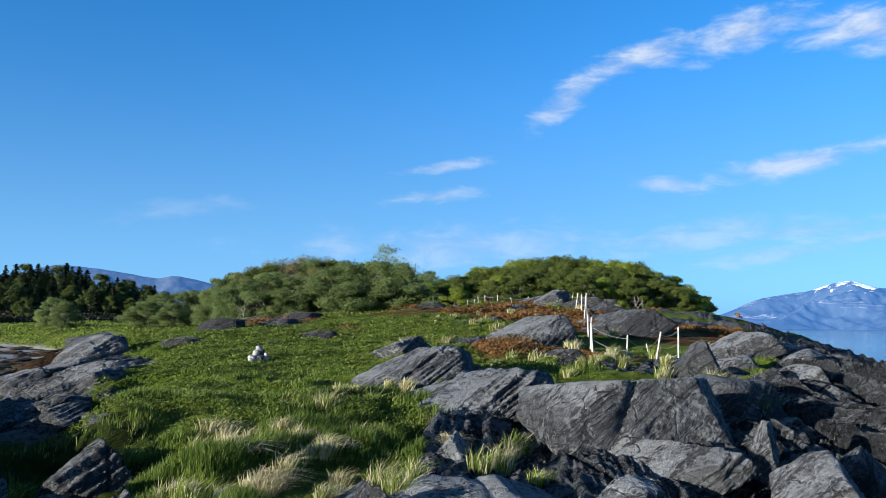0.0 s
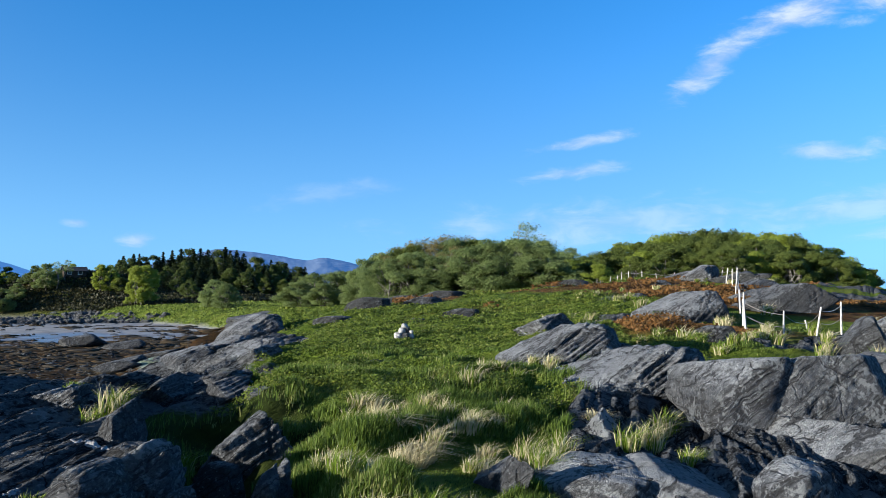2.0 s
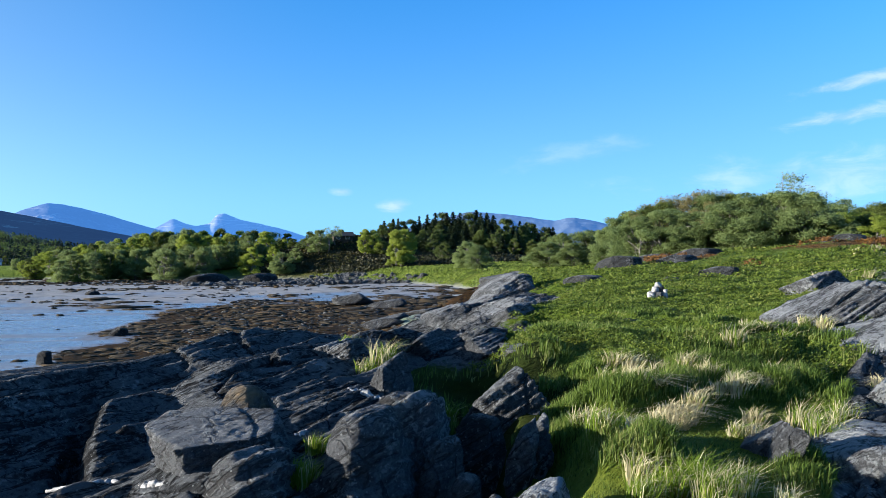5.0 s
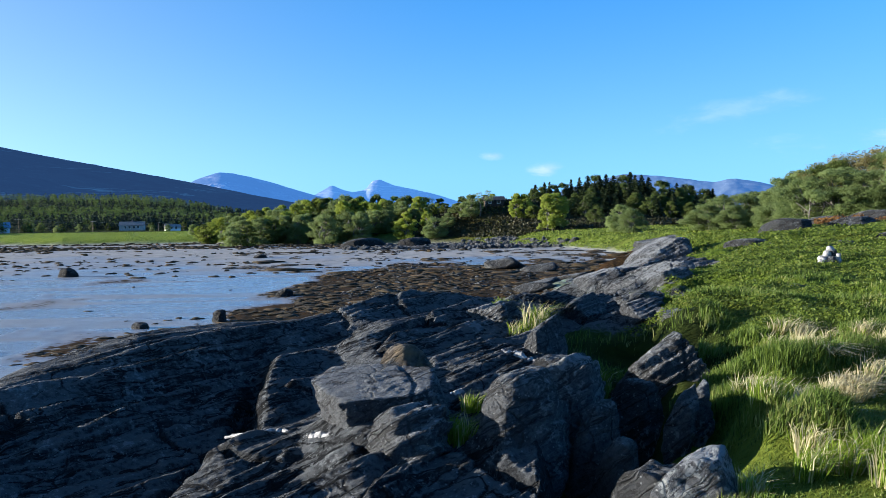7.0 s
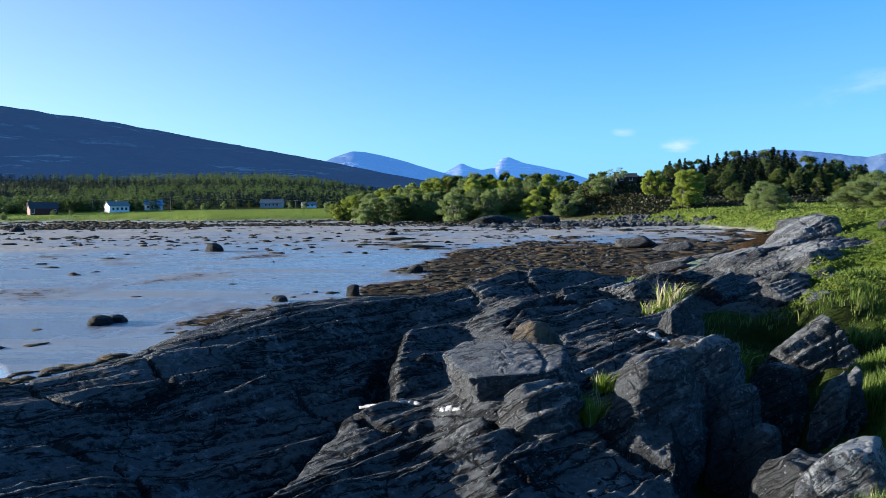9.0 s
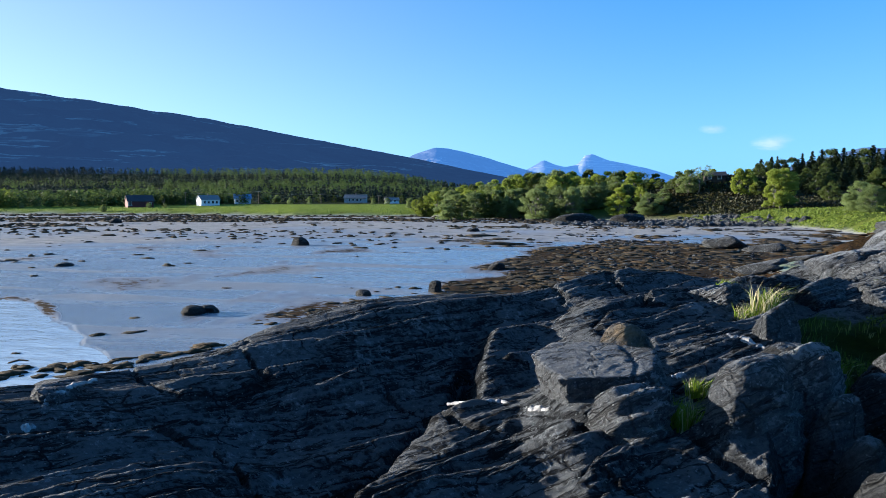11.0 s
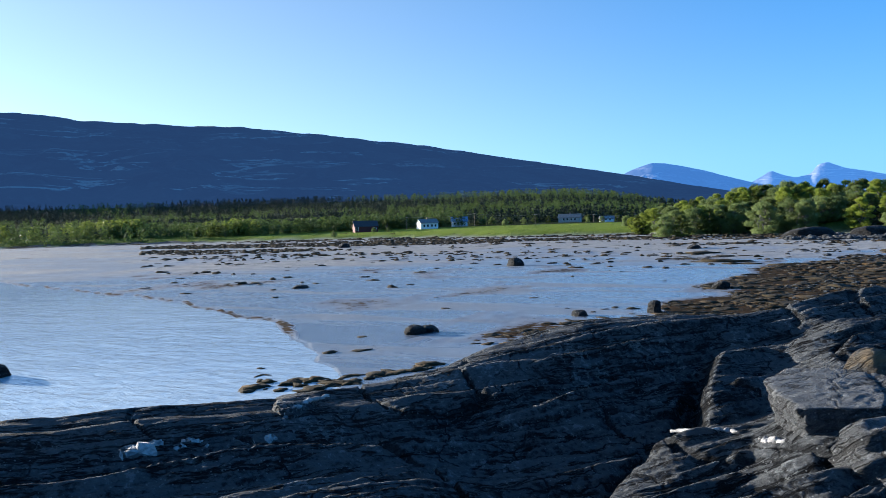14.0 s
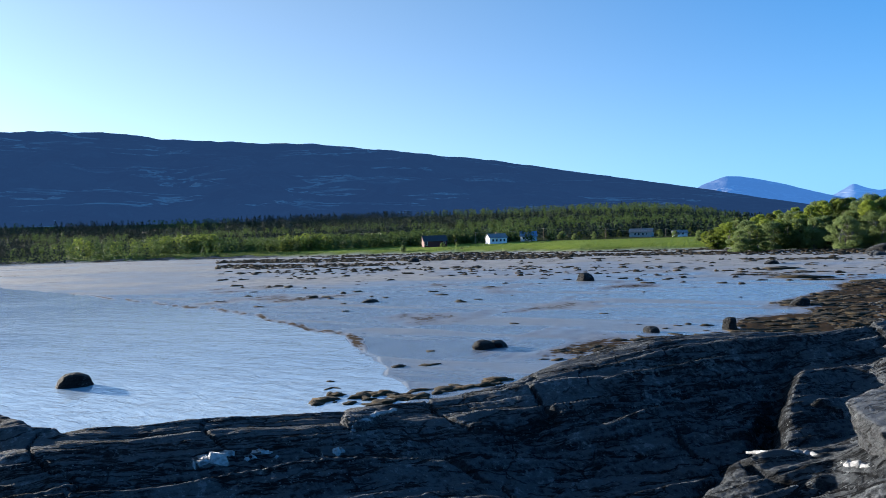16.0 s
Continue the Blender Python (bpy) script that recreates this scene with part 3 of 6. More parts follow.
# ---------------------------------------------------------------- mountains
@maker("mountain")
def make_mountain(tone, air, snow):
    m, n, b = material("mountain", 0.95)
    b.inputs["Specular IOR Level"].default_value = 0.0
    pos = n.add("ShaderNodeNewGeometry").outputs["Position"]
    big = n.noise(pos, 0.006, 7.0, 0.6)
    col = n.mix(n.ramp(big, 0.35, 0.65), tuple(c * 0.6 for c in tone), tone)
    col = n.mix(n.math("MULTIPLY", n.ramp(n.noise(pos, 0.03, 5.0), 0.5, 0.7), 0.5), col, tuple(c * 1.5 for c in tone))
    zs = n.add("ShaderNodeVectorMath", {0: pos, 1: (0.0032, 0.0032, 0.040)}, operation="MULTIPLY").outputs[0]
    # sunlit tree lines along the shelves, put in as paler stripes
    lit_shelf = n.math("MULTIPLY", n.ramp(n.math("ABSOLUTE", n.math("SUBTRACT", n.noise(zs, 0.55, 6.0, 0.62, 0.8), 0.56)), 0.020, 0.004), n.ramp(n.noise(pos, 0.0028, 3.0), 0.42, 0.60))
    col = n.mix(n.math("MULTIPLY", lit_shelf, 0.9), col, tuple(min(c * 7.0, 0.24) for c in tone))
    if snow:
        zz = n.add("ShaderNodeSeparateXYZ", {0: pos}).outputs[2]
        patch = n.ramp(n.math("ADD", n.math("DIVIDE", zz, 225.0), n.math("MULTIPLY", n.math("SUBTRACT", n.noise(pos, 0.012, 6.0, 0.65), 0.5), 1.6)), 0.86, 0.98)
        col = n.mix(patch, col, (0.85, 0.87, 0.9))
    put(n, b.inputs["Base Color"], col)
    put(n, b.inputs["Emission Color"], air)       # air light over kilometres of distance, put in as a blue glow
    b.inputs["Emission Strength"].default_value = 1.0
    relief(n, b, n.noise(pos, 0.02, 6.0), 0.35, 8.0)
    return m


def mountain(label, r0, r1, bearings, rises, tone, air, snow, seed, crags):
    """A range whose crest stands r1 away, falling to its foot at r0."""
    az = np.linspace(min(bearings), max(bearings), 420)
    order = np.argsort(bearings)
    crest = np.interp(az, np.array(bearings)[order], np.array(rises)[order])
    k = np.ones(9) / 9
    crest = np.convolve(np.pad(crest, 4, mode="edge"), k, mode="valid")
    t = np.linspace(0, 1, 70)
    A, Tt = np.meshgrid(az, t, indexing="ij")
    R = r0 + (r1 - r0) * Tt
    X, Y = -np.sin(np.radians(A)) * R, np.cos(np.radians(A)) * R
    peak = (np.tan(np.radians(crest)) * r1 + 5)[:, None]
    rid = 1 - np.abs(fbm(X, Y, 380, 5, seed))
    Z = peak * (Tt ** 1.15 + crags * (rid - 0.75) * np.sin(np.pi * np.clip(Tt, 0, 1)) * 1.4) + peak * (0.05 if snow else 0.014) * fbm(X, Y, 120 if snow else 60, 5, seed + 3) * (Tt > 0.3) - 3 * (1 - Tt)
    # far side closes the form
    X = np.concatenate([X, X[:, -1:] * 1.12], 1)
    Y = np.concatenate([Y, Y[:, -1:] * 1.12], 1)
    Z = np.concatenate([Z, np.full_like(Z[:, :1], -5)], 1)
    me = mesh_np("mountain", np.stack([X.ravel(), Y.ravel(), Z.ravel()], 1), sheet(*X.shape), smooth=True)
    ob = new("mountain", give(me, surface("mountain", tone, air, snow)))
    return tagged(ob, label, "mountain", kind="structure")


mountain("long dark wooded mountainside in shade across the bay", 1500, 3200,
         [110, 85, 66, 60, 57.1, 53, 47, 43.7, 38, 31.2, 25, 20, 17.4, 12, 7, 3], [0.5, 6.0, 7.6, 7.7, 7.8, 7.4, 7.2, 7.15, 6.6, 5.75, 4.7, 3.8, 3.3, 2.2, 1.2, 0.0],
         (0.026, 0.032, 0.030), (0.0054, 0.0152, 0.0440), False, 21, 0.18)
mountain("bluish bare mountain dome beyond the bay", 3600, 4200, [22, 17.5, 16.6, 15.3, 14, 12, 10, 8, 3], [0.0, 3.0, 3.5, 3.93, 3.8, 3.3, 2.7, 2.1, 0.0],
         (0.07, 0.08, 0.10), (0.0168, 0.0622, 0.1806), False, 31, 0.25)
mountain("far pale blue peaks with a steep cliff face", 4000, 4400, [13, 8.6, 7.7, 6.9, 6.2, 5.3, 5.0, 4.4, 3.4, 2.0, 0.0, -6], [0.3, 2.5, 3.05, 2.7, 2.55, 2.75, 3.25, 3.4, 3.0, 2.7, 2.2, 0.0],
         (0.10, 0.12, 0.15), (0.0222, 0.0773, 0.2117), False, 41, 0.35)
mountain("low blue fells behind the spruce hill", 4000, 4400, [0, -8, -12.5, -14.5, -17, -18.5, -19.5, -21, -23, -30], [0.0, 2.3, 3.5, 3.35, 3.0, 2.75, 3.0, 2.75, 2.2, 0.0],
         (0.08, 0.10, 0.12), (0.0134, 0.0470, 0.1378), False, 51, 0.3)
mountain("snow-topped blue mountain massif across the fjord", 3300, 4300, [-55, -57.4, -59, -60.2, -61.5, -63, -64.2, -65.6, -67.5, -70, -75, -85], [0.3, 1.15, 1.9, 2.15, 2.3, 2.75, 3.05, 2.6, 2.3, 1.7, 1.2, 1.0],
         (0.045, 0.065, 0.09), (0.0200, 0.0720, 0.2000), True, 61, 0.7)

# ---------------------------------------------------------------- rocks
BALLS = {}


def ball(sub):
    if sub not in BALLS:
        bm = bmesh.new()
        bmesh.ops.create_icosphere(bm, subdivisions=sub, radius=1.0)
        bm.verts.ensure_lookup_table()
        BALLS[sub] = (np.array([v.co[:] for v in bm.verts]), np.array([[v.index for v in f.verts] for f in bm.faces]))
        bm.free()
    return BALLS[sub]


GRAIN = Vector((-0.5, 0.35, 0.8)).normalized()


def rock_form(w, d, h, seed, edge=14.0, chips=5, beds=0.05, bed_size=0.11, rough=0.10, sub=5, turned=0.0, flat=False, planes=()):
    """A block parted along its beds and joints: a many-faced hull, stepped along the grain, with a chipped skin."""
    rng = np.random.default_rng(seed)
    p, faces = ball(sub)
    g = np.array((Matrix.Rotation(-turned, 3, "Z") @ GRAIN)[:])
    if flat:
        g = np.array([-0.12, -0.10, 1.0])
        g /= np.linalg.norm(g)
    strike = np.cross(g, [0.0, 0.0, 1.0]) + 0.35 * rng.normal(size=3)
    across = np.cross(strike, g)
    weathered = [(np.array([math.cos(k * 1.05 + seed), math.sin(k * 1.05 + seed), rng.uniform(-0.1, 0.45)]), rng.uniform(0.78, 1.0)) for k in range(6)] + [(g, rng.uniform(0.75, 0.9)), (np.array([0.1, 0.0, 1.0]), 0.9)]
    sides = list(planes) or weathered * (edge < 20 and not flat) or [(g + 0.06 * rng.normal(size=3), rng.uniform(0.55, 0.7)), (-g, rng.uniform(0.75, 0.95)),
                             (strike + 0.2 * rng.normal(size=3), rng.uniform(0.8, 1.0)), (-strike + 0.2 * rng.normal(size=3), rng.uniform(0.8, 1.0)),
                             (across + 0.2 * rng.normal(size=3), rng.uniform(0.8, 1.0)), (-across + 0.2 * rng.normal(size=3), rng.uniform(0.8, 1.0)),
                             (np.array([rng.uniform(-0.4, 0.2), rng.uniform(-0.35, 0.1), 1.0]), rng.uniform(0.8, 0.95))]
    sides.append((np.array([0.0, 0.0, -1.0]), 1.0))
    for _ in range(chips):
        nrm = rng.normal(size=3)
        sides.append((nrm, rng.uniform(0.95, 1.15)))
    total = 0.0
    for nrm, c in sides:
        nrm = nrm / np.linalg.norm(nrm)
        total = total + (np.clip(p @ nrm, 0, None) / c) ** edge
    p = p * (total ** (-1 / edge))[:, None]
    lo, hi = p.min(0), p.max(0)
    p = (p - (lo + hi) / 2) * np.array([w, d, h]) / (hi - lo)
    out = p / (np.linalg.norm(p, axis=1, keepdims=True) + 1e-9)
    q = p + rng.uniform(0, 50, 3)
    small = min(w, d, h)
    face = 0.2 + 0.8 * (1 - np.abs(out @ g))
    push = 0.0
    for k, gap in enumerate((bed_size * 2.3, bed_size, bed_size * 0.36)):
        t = q @ g / gap + 0.30 * fbm3(q, 0.5 + gap, 3, seed + k)
        layer = np.floor(t)
        size = np.clip(0.25 + 0.7 * hashed(layer, np.full(len(t), seed + k), np.zeros(len(t))) + 0.7 * noise3(q / (3 * gap + 0.15), seed + 5 + k), 0, 1.4)
        push = push + beds * (0.75, 0.6, 0.3)[k] * size * (saw(t - layer, 0.72) - 0.5)
    push = push * face + 0.7 * rough * small * fbm3(q, max(small * 0.8, 0.15), 4, seed + 9) + 0.03 * min(1.0, small) * (0.5 - np.abs(fbm3(q, 0.22, 3, seed + 19))) + 0.012 * fbm3(q, 0.06, 2, seed + 39)
    crack = np.abs(fbm3(q * np.array([1, 1, 0.4]), max(small, 0.3) * 1.3, 2, seed + 29))
    push = push - 0.05 * small * step(0.04, 0.0, crack)
    return p + out * push[:, None], faces


STYLES = {
    "slab": dict(box=34, cuts=3, beds=0.05, bed_size=0.10, rough=0.06, shade=1.5, label="flat grey slab of layered rock"),
    "rock": dict(box=26, cuts=3, beds=0.07, bed_size=0.09, rough=0.07, shade=1.15, label="grey broken shore rock"),
    "dark": dict(box=16, cuts=3, beds=0.03, bed_size=0.12, rough=0.10, shade=0.75, label="dark weathered rock in the grass"),
    "brown": dict(box=4, cuts=3, beds=0.015, bed_size=0.08, rough=0.05, shade=1.1, warm=0.85, label="rounded brownish stone lying on the ledge"),
    "ridged": dict(crust=0.7, box=22, cuts=3, beds=0.17, bed_size=0.085, rough=0.06, shade=1.65, label="grey outcrop with steep ridged layers"),
    "bright": dict(crust=1.6, box=22, cuts=3, beds=0.03, bed_size=0.07, rough=0.10, shade=1.9, label="pale lichen-covered stone beside the grass"),
    "whale": dict(box=10, cuts=3, beds=0.06, bed_size=0.16, rough=0.07, shade=0.65, label="long rounded back of dark layered bedrock"),
    "ledge": dict(box=24, cuts=3, beds=0.06, bed_size=0.13, rough=0.06, shade=0.7, label="dark bedrock ledge with fine layers"),
    "block": dict(crust=0.75, box=34, cuts=3, beds=0.03, bed_size=0.16, rough=0.05, shade=1.7, label="large square grey block of bedrock"),
    "layered": dict(crust=0.5, box=13, cuts=3, beds=0.15, bed_size=0.085, rough=0.07, shade=1.5, label="rounded grey rock with finely ridged layers"),
    "speckled": dict(crust=1.2, box=14, cuts=3, beds=0.025, bed_size=0.09, rough=0.06, shade=1.7, label="grey rock speckled with white lichen"),
    # the ledge again for the sunny side: sunlight put into a paler tone, plus lichen
    "greyledge": dict(crust=0.8, box=24, cuts=3, beds=0.06, bed_size=0.13, rough=0.06, shade=1.7, label="grey bedrock ledge with white lichen spots"),
    # flecks: lichen, and sun glints on the slope put into the colour
    "pale": dict(crust=1.0, box=30, cuts=3, beds=0.05, bed_size=0.10, rough=0.12, shade=1.6, label="pale rock of the shore slope with white flecks"),
}
NAMES = {"greyledge": "bedrock_ledge", "slab": "rock_slab", "ledge": "bedrock_ledge", "whale": "bedrock_ledge", "block": "boulder", "brown": "boulder", "bright": "boulder", "dark": "boulder"}
count = [100]
# joint and bedding planes of the great block, the long ridges and the loose slab: normal, distance
PLANES = {
    "block": ((-0.62, -0.30, 0.72, 0.80), (-0.10, 0.10, 1.0, 0.58), (0.60, -0.78, 0.10, 0.50), (0.92, -0.15, 0.35, 0.82), (-0.9, -0.35, 0.1, 0.95), (0.0, 1.0, 0.0, 0.9), (0.4, -0.7, -0.6, 0.74)),
    "ridged": ((-0.50, -0.15, 0.85, 0.50), (0.05, -0.80, 0.60, 0.66), (0.25, -0.95, -0.1, 0.85), (0.95, -0.25, 0.30, 0.90), (0.10, 0.10, 1.0, 0.74), (0.0, 1.0, 0.1, 0.9), (-0.9, -0.4, 0.1, 0.98)),
    "slab": ((-0.06, -0.30, 1.0, 0.55), (0.05, -1.0, -0.20, 0.80), (-1.0, -0.25, -0.15, 0.92), (1.0, -0.25, 0.15, 0.92), (0.5, -0.9, 0.1, 0.95), (0.0, 1.0, 0.0, 0.9)),
}


def crag(style, deg, dist, w, d, top, foot, turn, sub=5):
    """A rock that spans w at a bearing and distance, between two angles of sight from an eye 5 m above the sea."""
    count[0] += 1
    st = STYLES[style]
    x, y = spot(deg, dist + 0.3 * d)
    zt, zf = 5 + (dist + (0.42 if style in ("ledge", "whale", "greyledge") else 0.2) * d) * math.tan(radians(top)), 5 + dist * math.tan(radians(foot))
    zt_el = math.tan(radians(top))
    ground_z = float(np.min(land(np.array([x, x - w / 3, x + w / 3, x]), np.array([y, y, y, y - d / 3]))[0]))
    zb = min(zf, ground_z) - (0.05 if style == "slab" else 0.15)
    h = max(zt - zb, 0.2)
    v, f = rock_form(w * 1.06, d * 1.06, h * 1.04, count[0] * 7, st["box"], st["cuts"], st["beds"], st["bed_size"], st["rough"], 6 if w > 1.0 and dist < 20 else sub, radians(deg + turn), style == "slab", [(np.array(q[:3]), q[3]) for q in PLANES[style]] if style in PLANES and w > (1.2 if style == "slab" else 2.2) else ())
    turned = math.radians(turn)
    for _ in range(2):
        far = dist + 0.3 * d + v[:, 0] * math.sin(turned) + v[:, 1] * math.cos(turned)
        side = v[:, 0] * math.cos(turned) - v[:, 1] * math.sin(turned)
        z = v[:, 2] + (zt + zb) / 2
        wide = np.max(side / far) - np.min(side / far)
        v[:, 0] *= np.clip((w / dist) / wide, 0.6, 1.5)
        gain = 5 + (zt_el * far)[np.argmax((z - 5) / far)] - z[np.argmax((z - 5) / far)]
        v[:, 2] = -h / 2 + (v[:, 2] + h / 2) * np.clip(1 + gain / (z.max() - zb), 0.4, 2.5)
    me = mesh_np("rock", v, f, smooth=True)
    give(me, surface("rock", st["shade"], st.get("warm", 0.0), st.get("crust", 0.25)) if st["shade"] else surface("pale"))
    ob = new(NAMES.get(style, "rock"), me)
    ob.matrix_world = pose(x, y, (zt + zb) / 2, 0, 0, deg + turn)
    if dist < 16:
        NEAR_ROCKS.append(ob)
    return tagged(ob, st["label"], "rock", group="shore rocks")


NEAR_ROCKS = []


def meet(deg, el):
    """Where a line of sight from the standing place meets the bedrock."""
    way = Vector((-math.sin(radians(deg)), math.cos(radians(deg)), math.tan(radians(el))))
    r = np.linspace(4.5, 22, 900)
    z = land(way.x * r, way.y * r)[0]
    hit = r[np.argmax(z >= 5 + way.z * r)]
    for tree, inverse in SHELLS:
        p = tree.ray_cast(inverse @ Vector((0, 0, 5)), (inverse.to_3x3() @ way).normalized())[0]
        if p is not None:
            hit = min(hit, (inverse.inverted() @ p).to_2d().length)
    return Vector((0, 0, 5)) + way * hit


def quartz_vein(points, wide, label, seed):
    """A white crust that breaks out of the bedrock along a line."""
    r2 = np.random.default_rng(seed)
    base = np.array([meet(*p)[:] for p in points])
    away = np.hypot(base[:, 0], base[:, 1])
    fit = np.clip(away, np.median(away) - 0.25, np.median(away) + 0.25) / away
    base = np.array([0, 0, 5]) + (base - np.array([0, 0, 5])) * fit[:, None]
    t, k = np.linspace(0, len(points) - 1, 26), np.arange(len(points))
    pts = np.stack([np.interp(t, k, base[:, i]) for i in range(3)], 1) + 0.12 * wide * r2.normal(size=(26, 3))
    radii = wide * r2.uniform(0.45, 1.1, 26) * np.sin(np.linspace(0.35, 2.8, 26))
    v, f = tube(pts, radii, 10)
    v = v + 0.25 * wide * fbm3(v, wide * 0.8, 3, seed)[:, None] * r2.normal(size=3) + 0.05 * wide * r2.normal(size=v.shape) - np.array([0, 0, 0.45 * wide])
    return tagged(new("quartz_crust", give(mesh_np("quartz_crust", v, f), surface("pale", 0.40))), label, "rock", group="quartz crusts")


crag("slab", 3.8, 7.7, 1.31, 1, -9.58, -13.14, 8)
crag("brown", 2.5, 8.7, 0.73, 0.5, -8.17, -10.12, 10)
crag("layered", 1.9, 6.8, 0.82, 1.0, -12.2, -16.51, 10)
crag("layered", -5.6, 6.9, 0.95, 1.5, -9.8, -18.71, -20)
crag("bright", -17.4, 6.2, 0.68, 0.6, -14.6, -17.60, 30)
crag("dark", -12.2, 6.9, 0.5, 0.5, -14.4, -16.2, 10)
crag("dark", -14.4, 6.1, 0.7, 0.7, -15.8, -18.5, 0)
crag("dark", -13.2, 9.2, 0.95, 0.8, -10.5, -12.5, 20)
crag("layered", -9.2, 8.7, 0.95, 1.0, -8.9, -13.0, 0)
crag("rock", -10.4, 7.4, 0.6, 0.7, -12.0, -15.0, -15)
crag("rock", -15.0, 10.8, 1.3, 1.2, -7.3, -11.22, 15)
crag("rock", -17.2, 8.3, 0.41, 0.5, -10.43, -13.32, 20)
crag("ridged", -2.2, 13.6, 1.77, 1.6, -5.25, -8.81, 10)
crag("rock", -7.2, 11, 0.71, 1, -6.23, -9.44, -10)
crag("dark", -7.2, 9.2, 1.12, 1, -8.99, -10.94, -10)
crag("layered", 40.3, 9.7, 0.72, 1.2, -11.1, -14.8, -8)
crag("whale", 37.4, 10.4, 1.75, 1.6, -10.9, -15.32, -10)
crag("ledge", 44.6, 11.4, 1.2, 1.3, -11.6, -14.6, -6)
crag("ledge", 51.6, 10.8, 1.8, 1.5, -12.2, -15.0, -5)
crag("ledge", 61.0, 10.6, 1.69, 1.5, -12.7, -15.2, 0)
crag("block", -50.7, 11.4, 3.0, 2.2, -3.15, -10.6, 0)
crag("ridged", -41.9, 14, 3.15, 2.6, -2.75, -7.90, 6)
crag("ridged", -36.6, 17.8, 3.20, 2.8, -1.35, -6.4, 4)
crag("ridged", -44.7, 30, 3.66, 3, 0.80, -1.93, 20)
crag("rock", -50.9, 36, 3.88, 3, 1.24, -1.33, 0)
crag("dark", -46.3, 23, 1.31, 1.2, -1.52, -2.87, 0)
crag("ridged", -35.3, 27, 2.1, 2, -0.75, -2.24, 20)
crag("greyledge", -42.3, 8, 1.71, 1.8, -9.86, -13.02, 14)
crag("speckled", -51.6, 7.8, 0.85, 1, -9.51, -11.90, 0)
crag("greyledge", -53.3, 10.3, 2.13, 1.4, -7.14, -10.37, 6)
crag("block", -59.5, 10.8, 0.36, 0.5, -5.69, -8.57, 0)
crag("greyledge", -63.2, 8.2, 1.04, 1.8, -7.26, -11.61, 0)
crag("rock", -64.7, 9.4, 0.72, 1, -6.89, -9.50, -10)
crag("rock", -55.4, 20, 1.12, 1.6, -0.80, -3.03, 0)
crag("dark", -57.2, 14.5, 2.11, 2.4, -2.97, -7.31, 0)
crag("pale", -58.2, 30, 2.72, 2, -0.20, -1.67, 10)
crag("ridged", -15.8, 27, 2.35, 2.2, -2.48, -4.81, 12)
crag("rock", -13.4, 15, 1.06, 1.4, -4.58, -6.84, 10)
crag("rock", -14.4, 19, 1.20, 1.3, -4.43, -6.36, 10)
crag("ridged", -9.9, 15.5, 1.07, 1.6, -4.66, -7.02, 0)
crag("slab", -15.8, 14, 0.57, 0.7, -5.70, -7.11, 10)
crag("slab", -22.6, 17.5, 1.02, 0.8, -4.92, -5.96, 0)
crag("bright", -39.3, 10.6, 0.46, 0.45, -7.08, -9.26, 20)
crag("rock", -33.5, 7.6, 0.31, 0.5, -10.41, -12.41, 30)
crag("ridged", -15.3, 42, 3.94, 3, -0.85, -2.65, 10)
crag("dark", -26.0, 36, 1.19, 1.2, -1.15, -2.11, 0)
crag("dark", -31.0, 42, 2.85, 3, -0.72, -1.70, 10)
crag("pale", -45.4, 54, 2.46, 1.6, 2.49, 1.20, 0)
crag("rock", -25.2, 8, 0.38, 0.6, -11.86, -14.07, 20)
crag("rock", -32.6, 8.4, 0.74, 0.9, -10.34, -13.79, 30)
crag("rock", -16.3, 7.9, 0.35, 0.45, -10.76, -13.37, 20)
crag("speckled", -39.8, 8, 1.53, 1.8, -9.96, -14.39, 14)
# low outcrops along the meadow's edge and over the hill
scatter_rng = np.random.default_rng(91)
for lo, hi, near, far_r, n_rocks, style in ((-16.5, -7, 15, 36, 16, "ridged"), (-16.5, -4, 30, 90, 16, "rock"), (-37, -20, 38, 72, 9, "dark"), (-55, -38, 34, 62, 8, "rock"), (-62, -56, 14, 34, 10, "pale")):
    for _ in range(n_rocks):
        deg, dist = scatter_rng.uniform(lo, hi), near * (far_r / near) ** scatter_rng.uniform(0, 1)
        w = dist * scatter_rng.uniform(0.035, 0.075)
        x, y = spot(deg, dist)
        tilt = math.degrees(math.atan2(height(x, y) + w * scatter_rng.uniform(0.14, 0.3) - 5, dist + 0.3 * w))
        crag(style, deg, dist, w, w * 0.7, tilt, tilt - 0.8, scatter_rng.uniform(-10, 25), 4)


# ---------------------------------------------------------------- trees
@maker("leaf")
def make_leaf(low, high, through_light):
    m = bpy.data.materials.new("leaf")
    m.use_nodes = True
    n = Nodes(m.node_tree)
    m.node_tree.nodes.clear()
    isle = n.add("ShaderNodeNewGeometry").outputs["Random Per Island"]
    rnd = n.add("ShaderNodeObjectInfo").outputs["Random"]
    fac = n.math("ADD", n.math("MULTIPLY", isle, 0.55), n.math("MULTIPLY", rnd, 0.45))
    col = n.mix(fac, tuple(0.88 * c for c in low), tuple(0.88 * c for c in high))
    dif = n.add("ShaderNodeBsdfPrincipled", {"Base Color": col, "Roughness": 0.6, "Specular IOR Level": 0.2})
    tr = n.add("ShaderNodeBsdfTranslucent", {"Color": n.mix(0.5, col, high)})
    mx = n.add("ShaderNodeMixShader", {0: through_light, 1: dif.outputs[0], 2: tr.outputs[0]})
    m.node_tree.links.new(mx.outputs[0], n.add("ShaderNodeOutputMaterial").inputs[0])
    return m


